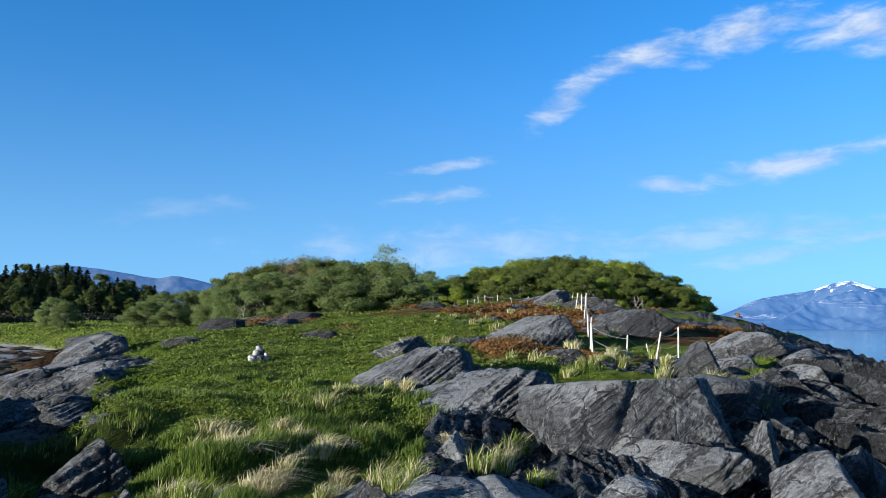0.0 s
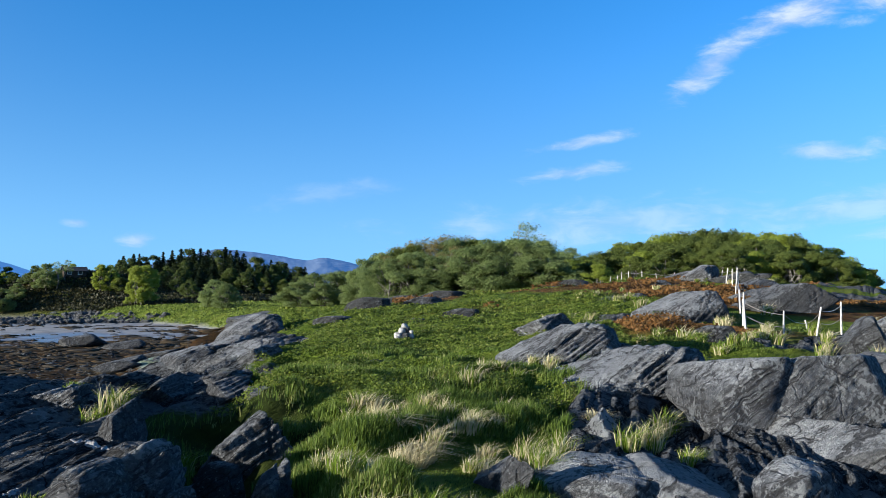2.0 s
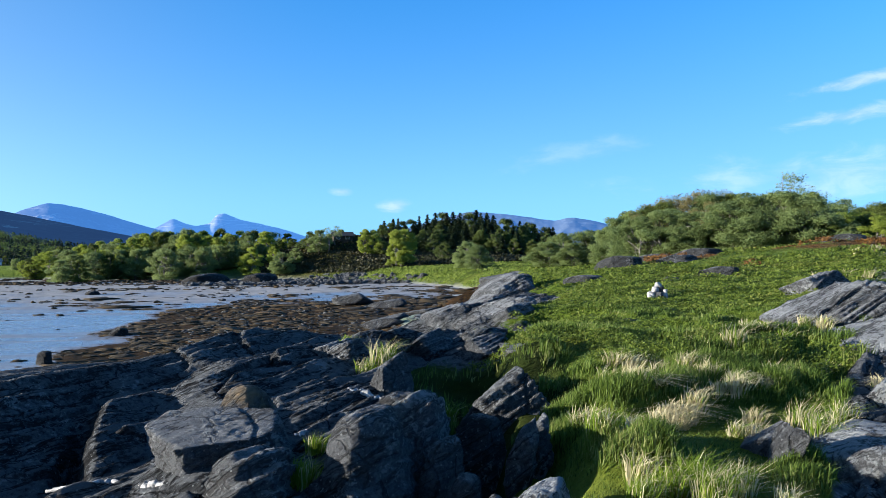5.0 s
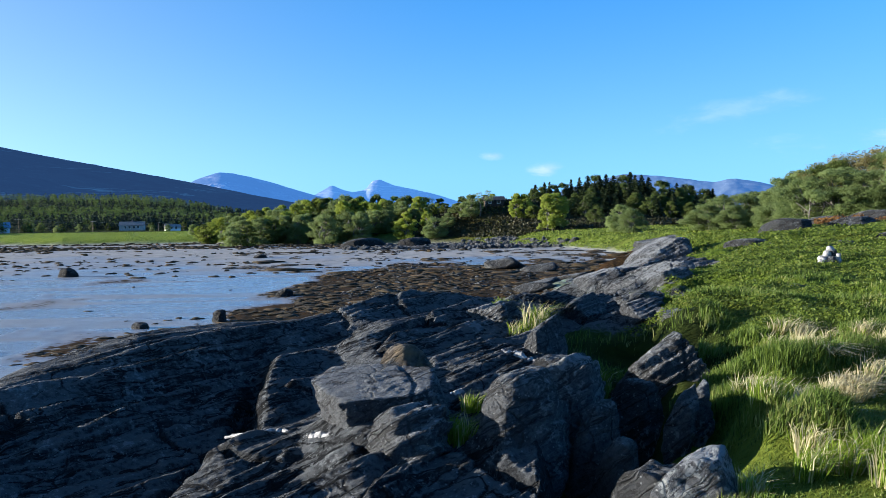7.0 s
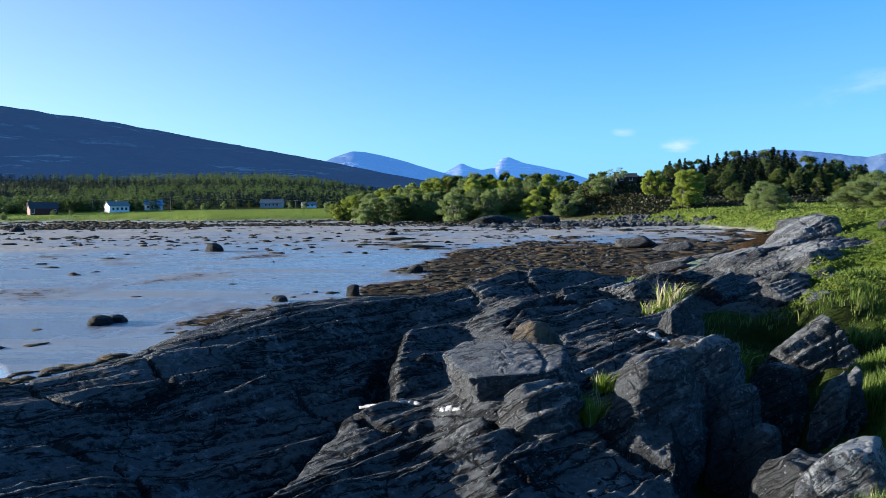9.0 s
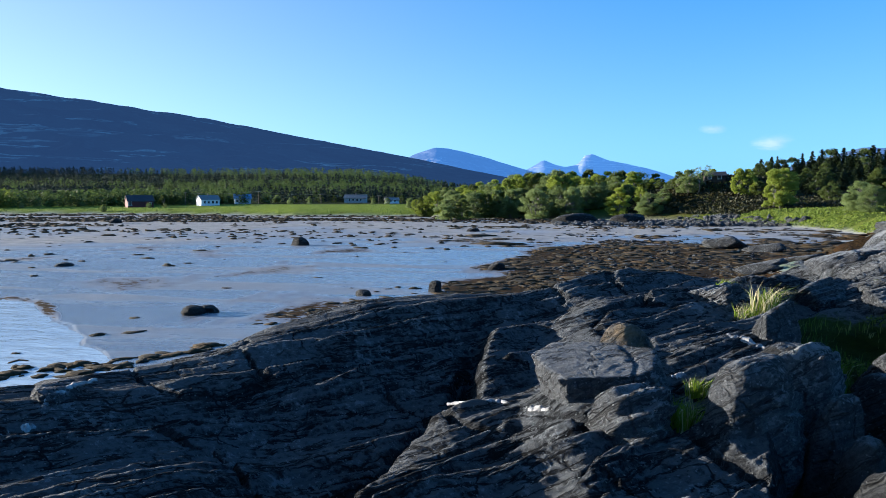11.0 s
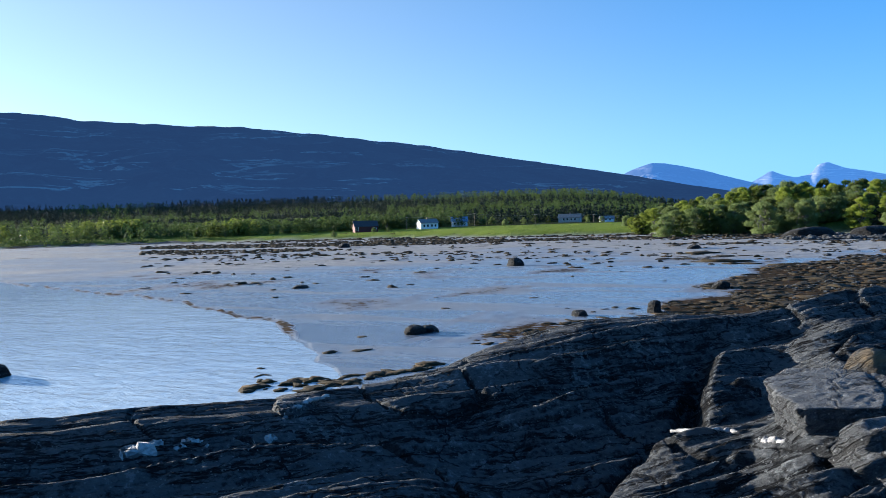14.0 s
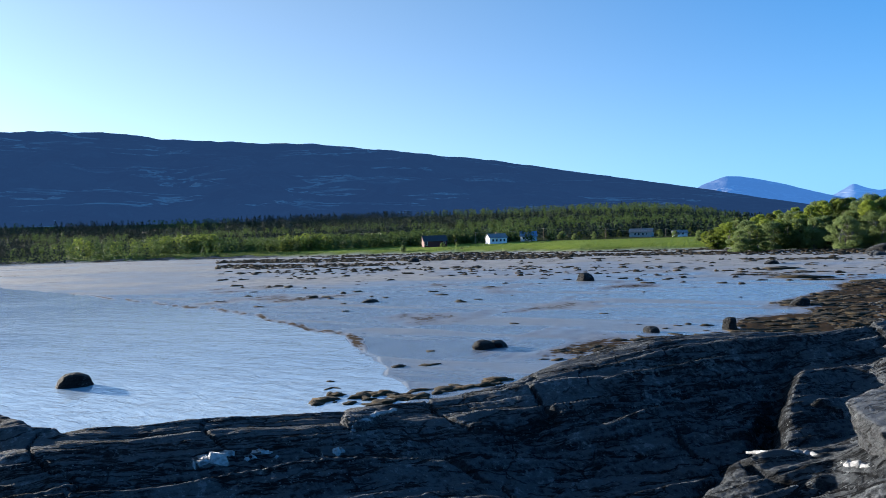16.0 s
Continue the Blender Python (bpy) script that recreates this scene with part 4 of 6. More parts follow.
@maker("bark")
def make_bark(dark, light):
    m, n, b = material("bark", 0.9)
    pos = n.add("ShaderNodeTexCoord").outputs["Object"]
    g = n.noise(pos, 6.0, 5.0, 0.65)
    put(n, b.inputs["Base Color"], n.mix(n.ramp(g, 0.35, 0.65), dark, light))
    relief(n, b, g, 0.6, 0.03)
    return m


def tube(points, radii, sides=6):
    points = np.asarray(points, float)
    n = len(points)
    way = np.gradient(points, axis=0)
    way /= np.linalg.norm(way, axis=1, keepdims=True) + 1e-9
    a = np.cross(way, np.array([0.31, 0.2, 0.93]) + 0 * way)
    a /= np.linalg.norm(a, axis=1, keepdims=True) + 1e-9
    b = np.cross(way, a)
    t = np.linspace(0, 2 * np.pi, sides, endpoint=False)
    v = points[:, None] + np.asarray(radii)[:, None, None] * (np.cos(t)[None, :, None] * a[:, None] + np.sin(t)[None, :, None] * b[:, None])
    i, j = np.meshgrid(np.arange(n - 1), np.arange(sides), indexing="ij")
    k = (j + 1) % sides
    f = np.stack([i * sides + j, i * sides + k, (i + 1) * sides + k, (i + 1) * sides + j], -1).reshape(-1, 4)
    return v.reshape(-1, 3), f


def joined(pieces):
    vs, fs, off = [], [], 0
    for v, f in pieces:
        vs.append(v)
        fs.append(f + off)
        off += len(v)
    return np.concatenate(vs), np.concatenate(fs)


def leaf_quads(centres, normals, size, rng):
    """A small folded rhombic leaf spray at each centre."""
    n = len(centres)
    a = np.cross(normals, rng.normal(size=(n, 3)))
    a /= np.linalg.norm(a, axis=1, keepdims=True) + 1e-9
    b = np.cross(normals, a)
    s = (size * rng.uniform(0.6, 1.4, n))[:, None]
    v = np.stack([centres - a * s, centres - b * s * 0.55 + normals * s * 0.2, centres + a * s, centres + b * s * 0.55 - normals * s * 0.1], 1).reshape(-1, 3)
    return v, np.arange(4 * n).reshape(n, 4)


def leafy_tree(label, seed, h, w, bare, stems, leaves, leaf, tones, glow=0.5, sparse=0.0):
    """A broadleaf tree of height h and breadth w, its crown starting at bare * h."""
    rng = np.random.default_rng(seed)
    root = tagged(new("tree"), label, "tree", group="broadleaf trees")
    lobes = []
    for k in range(rng.integers(54, 64)):
        t = rng.uniform(0, 1)
        zc = h * (bare + (0.93 - bare) * t)
        reach = w / 2 * math.sin(math.pi * (0.22 + 0.68 * t)) * rng.uniform(0.35, 0.85)
        a = rng.uniform(0, 2 * np.pi)
        rad = w * rng.uniform(0.09, 0.17) * (1.15 - 0.45 * t)
        lobes.append((reach * math.cos(a), reach * math.sin(a), min(zc, h - rad * 0.8), rad))
    lobes.append((0, 0, h - 0.16 * w, 0.17 * w))
    lobes = np.array(lobes)
    pieces = []
    for k in range(stems):
        a = rng.uniform(0, 2 * np.pi)
        foot = np.array([0.18 * math.cos(a), 0.18 * math.sin(a), -0.3]) * (stems > 1)
        foot[2] = -0.3
        aim_at = lobes[rng.integers(len(lobes))][:3] * np.array([0.6, 0.6, 1])
        aim_at[2] = max(aim_at[2], h * 0.6)
        t = np.linspace(0, 1, 7)[:, None]
        pts = foot + (aim_at - foot) * t + 0.05 * h * np.sin(t * 3.1) * rng.normal(size=3) * np.array([1, 1, 0])
        pieces.append(tube(pts, np.linspace(0.020, 0.005, 7) * h / (stems ** 0.35)))
        for lobe in lobes[rng.permutation(len(lobes))[:7]]:
            s = pts[rng.integers(2, 6)]
            t2 = np.linspace(0, 1, 5)[:, None]
            q = s + (lobe[:3] - s) * t2 + np.array([0, 0, 1]) * 0.04 * h * np.sin(t2 * 3.1)
            pieces.append(tube(q, np.linspace(0.007, 0.002, 5) * h, 5))
    v, f = joined(pieces)
    part_mesh("trunk", give(mesh_np("trunk", v, f, True), surface("bark", *((0.06, 0.055, 0.05), (0.24, 0.23, 0.21)))), root)
    pick = rng.choice(len(lobes), leaves, p=lobes[:, 3] ** 2 / (lobes[:, 3] ** 2).sum())
    d = rng.normal(size=(leaves, 3))
    d /= np.linalg.norm(d, axis=1, keepdims=True)
    d[:, 2] = d[:, 2] * 0.8 + 0.12
    rr = lobes[pick, 3] * rng.uniform(0.15, 1.0, leaves) ** 0.45 * (1 + 0.35 * fbm3(d * 2 + pick[:, None] * 3.3, 0.6, 3, seed))
    c = lobes[pick, :3] + d * rr[:, None]
    keep = (c[:, 2] > 0.04 * h) & (fbm3(c, w * 0.11, 2, seed + 3) > -0.32 + sparse)
    c, d = c[keep], d[keep]
    nn = d + 0.55 * rng.normal(size=d.shape)
    nn /= np.linalg.norm(nn, axis=1, keepdims=True)
    v, f = leaf_quads(c, nn, leaf, rng)
    part_mesh("crown", give(mesh_np("crown", v, f), surface("leaf", *tones, glow)), root)
    root["h"] = float(h)
    return root


def spruce(label, seed, h, w):
    rng = np.random.default_rng(seed)
    root = tagged(new("tree"), label, "tree", group="spruces")
    v, f = tube([(0, 0, -0.3), (0, 0, h * 0.5), (0, 0, h * 0.98)], [0.016 * h, 0.010 * h, 0.002 * h])
    part_mesh("trunk", give(mesh_np("trunk", v, f, True), surface("bark", (0.05, 0.035, 0.025), (0.13, 0.10, 0.08))), root)
    cs, ns = [], []
    z = h * 0.07
    while z < h * 0.99:
        t = z / h
        reach = w / 2 * (1 - t) ** 0.8 + 0.08
        for _ in range(int(9 + 6 * (1 - t))):
            a = rng.uniform(0, 2 * np.pi)
            out = reach * rng.uniform(0.75, 1.15)
            k = np.linspace(0.15, 1, 7)
            cs.append(np.stack([np.cos(a) * out * k, np.sin(a) * out * k, z - 0.32 * out * k ** 1.5 + 0.1 * rng.normal(size=7)], 1))
            ns.append(np.tile([0.35 * math.cos(a), 0.35 * math.sin(a), 0.9], (7, 1)) + 0.4 * rng.normal(size=(7, 3)))
        z += h * 0.035 * rng.uniform(0.7, 1.3)
    c, nn = np.concatenate(cs), np.concatenate(ns)
    slim = 0.14 + 0.32 * np.clip(1 - c[:, 2] / h, 0, 1)
    nn /= np.linalg.norm(nn, axis=1, keepdims=True)
    v, f = leaf_quads(c, nn, slim, rng)
    part_mesh("crown", give(mesh_np("crown", v, f), surface("leaf", (0.010, 0.020, 0.008), (0.030, 0.050, 0.016), 0.12)), root)
    root["h"] = float(h)
    return root


OLIVE = ((0.040, 0.068, 0.016), (0.135, 0.172, 0.038))
WILLOW = ((0.065, 0.105, 0.036), (0.24, 0.31, 0.115))
FRESH = ((0.10, 0.15, 0.024), (0.34, 0.41, 0.070))
DEEP = ((0.034, 0.060, 0.016), (0.115, 0.155, 0.038))
BROWNISH = ((0.10, 0.085, 0.035), (0.24, 0.21, 0.08))
MODELS = {
    "willow": [leafy_tree("rounded grey-green willow with several stems", 201 + k, 6.0, 5.6, 0.02, 5, 38000, 0.062, WILLOW, 0.5) for k in range(3)],
    "olive": [leafy_tree("dense olive-green birch with leafy crown", 211 + k, 6.5, 4.6, 0.04, 3, 38000, 0.062, OLIVE, 0.4) for k in range(3)],
    "fresh": [leafy_tree("fresh yellow-green birch in spring leaf", 221 + k, 7.0, 4.8, 0.05, 2, 36000, 0.066, FRESH, 0.5) for k in range(3)],
    "deep": [leafy_tree("dark green birch at the foot of the spruce hill", 261 + k, 7.0, 4.8, 0.04, 2, 32000, 0.066, DEEP, 0.3) for k in range(2)],
    "brown": [leafy_tree("half-bare brownish birch among the woods", 231 + k, 7.5, 4.6, 0.2, 2, 11000, 0.060, BROWNISH, 0.3, 0.12) for k in range(2)],
    "bare": [leafy_tree("thin tall birch with sparse leaves over the wood", 241, 9.0, 4.4, 0.45, 1, 6500, 0.055, WILLOW, 0.3, 0.1)],
    "spruce": [spruce("dark green spruce with drooping branches", 251 + k, 10.0, 4.8) for k in range(2)],
}
tree_rng = np.random.default_rng(77)


def plant(kind, deg, dist, top, breadth=1.0, low=3.0):
    """Stand a tree where its tip rises to a given angle of sight."""
    x, y = spot(deg, dist)
    z = height(x, y)
    h = min(max(5 + dist * math.tan(radians(top)) - z, low), 16.0)
    model = MODELS[kind][tree_rng.integers(len(MODELS[kind]))]
    s = h / model["h"]
    sw = (0.32 + 0.68 * s) * breadth * (tree_rng.uniform(1.2, 1.7) if kind == "spruce" else tree_rng.uniform(1.2, 1.55))
    m = pose(x, y, z, 0, 0, tree_rng.uniform(0, 360)) @ Matrix.Diagonal((sw, sw, s, 1))
    return copy_thing(model, m)


def wood(n, bearings, rises, near, deep, kinds, seed, drop=0.35):
    """n trees under a skyline, scattered between two distances; the front ones stand lower."""
    rng = np.random.default_rng(seed)
    lo, hi = min(bearings), max(bearings)
    for k in range(n):
        deg = lo + (hi - lo) * (k + rng.uniform(0, 1)) / n
        back = rng.uniform(0, 1) if k % 3 else 1.0
        top = np.interp(deg, bearings, rises) * (1 - drop * (1 - back)) - abs(rng.normal()) * 0.12
        kind = kinds[min(int(rng.uniform(0, 1) * len(kinds)), len(kinds) - 1)]
        plant(kind, deg, near + (deep - near) * back, top)


# white quartz
SHELLS = [(BVHTree.FromPolygons([v.co for v in ob.data.vertices], [p.vertices for p in ob.data.polygons]), ob.matrix_world.inverted()) for ob in NEAR_ROCKS if -12 < math.degrees(math.atan2(-ob.matrix_world.translation.x, ob.matrix_world.translation.y)) < 64]
quartz_vein([(41.7, -13.3), (41.4, -12.4), (40.6, -11.8), (39.6, -11.4), (38.4, -11.1)], 0.055, "white quartz crust along the edge of the bedrock", 1)
quartz_vein([(52.5, -14.0), (51.3, -13.7), (50.0, -13.6), (49.4, -13.8)], 0.16, "rough white quartz lump in a hollow of the rock", 2)
quartz_vein([(49.1, -13.8), (47.7, -13.6), (46.0, -13.9)], 0.11, "rough white quartz lump in a hollow of the rock", 3)
quartz_vein([(44.0, -13.9), (42.8, -13.8), (42.0, -13.7)], 0.07, "small white quartz crust between the ledges", 4)
quartz_vein([(14.9, -13.85), (12.9, -13.75), (11.2, -13.8), (9.6, -13.9)], 0.045, "thin white quartz vein along the ledge", 5)
quartz_vein([(9.4, -14.2), (8.5, -14.2), (7.6, -14.25)], 0.05, "white quartz pieces at the end of the vein", 6)
quartz_vein([(-4.1, -8.6), (-5.2, -9.0), (-6.6, -9.4)], 0.10, "bluish white quartz patch on the rock", 7)
quartz_vein([(-0.6, -11.7), (-1.5, -11.4)], 0.05, "small white quartz stone beside the grass", 8)

# wood on the rocky hill
wood(60, [-55.6, -53.8, -51.2, -47.8, -44.7, -40.8, -38.4, -35.8], [2.1, 3.5, 4.5, 4.85, 5.0, 4.15, 3.5, 2.9], 76, 104, ["olive", "olive", "olive", "fresh"], 1, 0.3)
# wood behind the heather
wood(36, [-38.0, -35.2, -32.0, -28.1, -24.3, -22.0], [3.3, 4.3, 4.45, 4.6, 3.8, 3.0], 84, 125, ["willow", "olive", "willow", "brown"], 2, 0.35)
for deg, top in ((-29.6, 4.9), (-28.3, 5.0), (-27.2, 4.8), (-26.1, 4.6), (-24.8, 4.2)):
    plant("brown", deg, 128, top - 0.25, 1.3)
plant("bare", -33.8, 92, 5.65, 1.2)
for deg, top in ((-34.9, 3.9), (-33.2, 4.4), (-31.4, 4.4), (-30.0, 3.9), (-27.4, 3.2), (-25.6, 3.4), (-24.2, 3.0)):
    plant("willow", deg, 82, top, 1.15)
# bushes at the head of the meadow
for deg, top, dist in ((-17.9, 1.3, 108), (-18.9, 1.9, 110), (-20.2, 2.0, 114), (-21.3, 2.1, 116), (-22.4, 2.3, 104), (-19.6, 1.2, 104), (-23.3, 2.5, 98)):
    plant("willow", deg, dist, top, 1.2, 2.0)
# spruce hill across the inlet
wood(66, [-19.0, -17.8, -15.8, -14.2, -13.5, -10.3, -8.8, -6.1], [2.3, 2.45, 2.95, 3.3, 3.7, 3.5, 3.2, 3.0], 258, 300, ["spruce", "spruce", "spruce", "deep"], 3, 0.3)
wood(32, [-19.0, -16.0, -13.0, -9.0, -6.0], [1.6, 1.9, 2.4, 2.3, 2.0], 218, 256, ["deep", "spruce", "deep", "deep", "olive"], 4, 0.35)
for deg, top, dist, kind in ((-7.3, 2.3, 205, "fresh"), (-7.9, 2.35, 207, "fresh"), (-12.3, 1.45, 175, "willow"), (-13.0, 1.2, 165, "willow"), (-5.2, 2.35, 230, "fresh"), (-5.8, 2.3, 230, "fresh"),
                             (-2.6, 2.5, 235, "bare"), (-3.2, 2.6, 240, "bare"), (-2.0, 2.3, 236, "willow"), (-1.4, 2.2, 240, "olive")):
    plant(kind, deg, dist, top, 0.9)
# birch grove on the far shore
EDGE_B, EDGE_T = [-3.8, -2.5, -0.1, 2.7, 6.0, 9.4, 12.1, 14.8, 16.0, 16.8], [1.9, 2.1, 2.2, 2.4, 2.45, 2.25, 1.6, 1.15, 0.8, 0.3]
wood(46, EDGE_B[2:], EDGE_T[2:], 250, 310, ["fresh", "fresh", "olive", "willow"], 5, 0.25)
wood(32, EDGE_B[:8], [0.9, 1.0, 1.3, 1.5, 1.5, 1.3, 1.0, 0.8], 222, 250, ["willow", "fresh", "willow", "olive"], 6, 0.3)
for models in MODELS.values():
    for model in models:
        x, y = spot(-30 - 3 * tree_rng.uniform(0, 6), 112 + 10 * tree_rng.uniform(0, 1))
        model.matrix_world = pose(x, y, height(x, y)) @ Matrix.Diagonal((0.6, 0.6, 0.6, 1))

# ---------------------------------------------------------------- grass and low plants
def blades(xy, z, tall, wide, lean, rng):
    """Bent tapering blades, three triangles each."""
    n = len(xy)
    a = rng.uniform(0, 2 * np.pi, n)
    side = np.stack([np.cos(a), np.sin(a), 0 * a], 1) * (wide / 2)[:, None]
    b = rng.uniform(0, 2 * np.pi, n)
    bend = np.stack([np.cos(b) * 0.8 + 0.45, np.sin(b) * 0.8 - 0.1, 0 * b], 1) * (lean * tall)[:, None]
    foot = np.stack([xy[:, 0], xy[:, 1], z - 0.03], 1)
    up = np.stack([0 * tall, 0 * tall, tall], 1)
    mid = foot + up * 0.6 + bend * 0.32
    tip = foot + up * np.clip(1 - 0.35 * lean, 0.3, 1)[:, None] + bend
    v = np.stack([foot - side, foot + side, mid - side * 0.7, mid + side * 0.7, tip], 1).reshape(-1, 3)
    k = np.arange(n)[:, None] * 5
    f = np.concatenate([k + [0, 1, 3], k + [0, 3, 2], k + [2, 3, 4]])
    return v, f


def scatter(n, lo, hi, near, deep, rng, power=1.0):
    deg = rng.uniform(lo, hi, n)
    dist = near * (deep / near) ** (rng.uniform(0, 1, n) ** power)
    return np.stack([-np.sin(np.radians(deg)) * dist, np.cos(np.radians(deg)) * dist], 1), dist


def stuff(name, v, f, mat, label, category):
    return tagged(new(name, give(mesh_np(name, v, f), mat)), label, category, kind="stuff")


@maker("sward")
def make_sward(low, high, dead, through_light):
    """Grass blades, greener or more withered from clump to clump."""
    m = make_leaf(low, high, through_light)
    n = Nodes(m.node_tree)
    pos = n.add("ShaderNodeNewGeometry").outputs["Position"]
    isle = n.add("ShaderNodeNewGeometry").outputs["Random Per Island"]
    clump = n.math("ADD", n.noise(pos, 1.1, 4.0, 0.6), n.math("MULTIPLY", n.math("SUBTRACT", isle, 0.5), 0.35))
    for node in list(m.node_tree.nodes):
        for key in ("Base Color", "Color"):
            if key in node.inputs and node.inputs[key].is_linked:
                was = node.inputs[key].links[0].from_socket
                col = n.mix(n.math("MULTIPLY", n.ramp(clump, 0.60, 0.76), 0.4), was, dead)
                col = n.mix(n.math("MULTIPLY", n.ramp(clump, 0.50, 0.34), 0.8), col, tuple(0.55 * c for c in low))
                m.node_tree.links.new(col, node.inputs[key])
    return m


rng = np.random.default_rng(5)
# thick green grass, longer in tussocks
xy, dist = scatter(520000, -64, 2, 4.6, 48, rng, 0.9)
xy2, dist2 = scatter(160000, -46, -6, 5.0, 12, rng, 0.8)
xy, dist = np.concatenate([xy, xy2]), np.concatenate([dist, dist2])
z, cov = land(xy[:, 0], xy[:, 1])
tuss = hummock(xy[:, 0], xy[:, 1]) - 0.35
keep = (cov["grass"] > 0.5) & (rng.uniform(0, 1, len(xy)) < np.maximum(0.45 + 0.9 * tuss, 0.22) * np.where((dist < 15) & (np.degrees(np.arctan2(-xy[:, 0], xy[:, 1])) > -17.5), np.interp(dist, [7.5, 11], [0.0, 0.10]), 1.0))
xy, z, dist, tuss = xy[keep], z[keep], dist[keep], tuss[keep]
tall = (0.055 + 0.155 * step(-0.3, 0.6, tuss)) * rng.uniform(0.55, 1.3, len(xy)) * np.interp(dist, [4, 14, 20, 48], [1.0, 1.0, 0.6, 0.5])
wide = np.interp(dist, [4, 10, 20, 48], [0.009, 0.012, 0.022, 0.05]) * rng.uniform(0.7, 1.3, len(xy))
v, f = blades(xy, z, tall, wide, rng.uniform(0.1, 0.7, len(xy)), rng)
stuff("meadow_grass", v, f, surface("sward", (0.046, 0.094, 0.015), (0.185, 0.265, 0.044), (0.40, 0.36, 0.18), 0.45), "thick green meadow grass in tussocks", "grass")
# broad-leaved herbs in the middle of the meadow
xy, dist = scatter(210000, -46, -10, 12, 70, rng)
z, cov = land(xy[:, 0], xy[:, 1])
keep = (cov["grass"] > 0.55) & (fbm(xy[:, 0], xy[:, 1], 5, 3, 34) > -0.25)
xy, z, dist = xy[keep], z[keep], dist[keep]
n = len(xy)
nn = rng.normal(size=(n, 3)) * 0.55 + np.array([-0.3, 0, 0.9])
nn /= np.linalg.norm(nn, axis=1, keepdims=True)
lump = 0.22 * step(-0.2, 0.5, fbm(xy[:, 0], xy[:, 1], 0.9, 2, 35))
v, f = leaf_quads(np.stack([xy[:, 0], xy[:, 1], z + 0.04 + lump * rng.uniform(0.4, 1, n)], 1), nn, np.interp(dist, [12, 30, 60], [0.022, 0.042, 0.085]), rng)
stuff("meadow_herbs", v, f, surface("sward", (0.060, 0.105, 0.014), (0.23, 0.29, 0.045), (0.24, 0.22, 0.07), 0.4), "low leafy green herbs of the meadow", "plants")


# rough pasture across the inlet
xy, dist = scatter(60000, -26, -3, 108, 245, rng)
z, cov = land(xy[:, 0], xy[:, 1])
keep = (cov["grass"] > 0.4) & (fbm(xy[:, 0] * 0.35, xy[:, 1], 7, 3, 48) > -0.15)
xy, z, dist = xy[keep], z[keep], dist[keep]
n = len(xy)
nn = rng.normal(size=(n, 3)) * 0.5 + np.array([-0.5, -0.3, 0.7])
nn /= np.linalg.norm(nn, axis=1, keepdims=True)
v, f = leaf_quads(np.stack([xy[:, 0], xy[:, 1], z + rng.uniform(0.03, 0.30, n)], 1), nn, np.full(n, 0.20), rng)
stuff("rough_pasture", v, f, surface("sward", (0.050, 0.090, 0.014), (0.19, 0.26, 0.036), (0.24, 0.22, 0.07), 0.4), "rough green pasture at the head of the inlet", "grass")

# rusty heather and crowberry on the hill
xy, dist = scatter(170000, -58, -20, 20, 100, rng)
z, cov = land(xy[:, 0], xy[:, 1])
keep = (cov["heather"] > 0.5) & (fbm(xy[:, 0], xy[:, 1], 4.5, 3, 46) > -0.05)
xy, z, dist = xy[keep], z[keep], dist[keep]
n = len(xy)
nn = rng.normal(size=(n, 3)) * 0.6 + np.array([-0.4, -0.2, 0.8])
nn /= np.linalg.norm(nn, axis=1, keepdims=True)
lump = 0.35 * step(-0.2, 0.5, fbm(xy[:, 0], xy[:, 1], 1.6, 3, 38))
v, f = leaf_quads(np.stack([xy[:, 0], xy[:, 1], z + 0.04 + lump * rng.uniform(0.4, 1, n)], 1), nn, np.interp(dist, [20, 34, 100], [0.045, 0.07, 0.16]), rng)
stuff("heather", v, f, surface("leaf", (0.06, 0.040, 0.014), (0.30, 0.135, 0.038), 0.3), "low rusty-brown heather on the rocky hill", "heather")


@maker("straw")
def make_straw(_=0):
    return make_leaf((0.36, 0.31, 0.17), (0.72, 0.66, 0.44), 0.4)


def tussock(deg, dist, size, straw, seed, lean=0.6, count_blades=170):
    """One clump of long grass with last year's straw."""
    r2 = np.random.default_rng(seed)
    x, y = spot(deg, dist)
    z0 = height(x, y)
    root = tagged(new("grass_tussock"), "tall tussock of green grass and bleached straw" if straw < 0.8 else "tussock of bleached straw-coloured dead grass", "grass", group="grass tussocks")
    root.location = (x, y, z0)
    for name, share, mat in (("green_grass", 1 - straw, surface("leaf", (0.07, 0.13, 0.012), (0.24, 0.33, 0.035), 0.45)), ("dead_grass", straw, surface("straw"))):
        n = int(count_blades * share)
        if n < 4:
            continue
        a, rr = r2.uniform(0, 2 * np.pi, n), size * 0.30 * np.sqrt(r2.uniform(0, 1, n))
        p = np.stack([np.cos(a) * rr, np.sin(a) * rr], 1)
        v, f = blades(p, np.full(n, -0.04), size * r2.uniform(0.5, 1.15, n), np.full(n, 0.0035 + 0.0010 * dist), lean * r2.uniform(0.4, 1.5, n), r2)
        part_mesh(name, give(mesh_np(name, v, f), mat), root)
    return root


prng2 = np.random.default_rng(63)
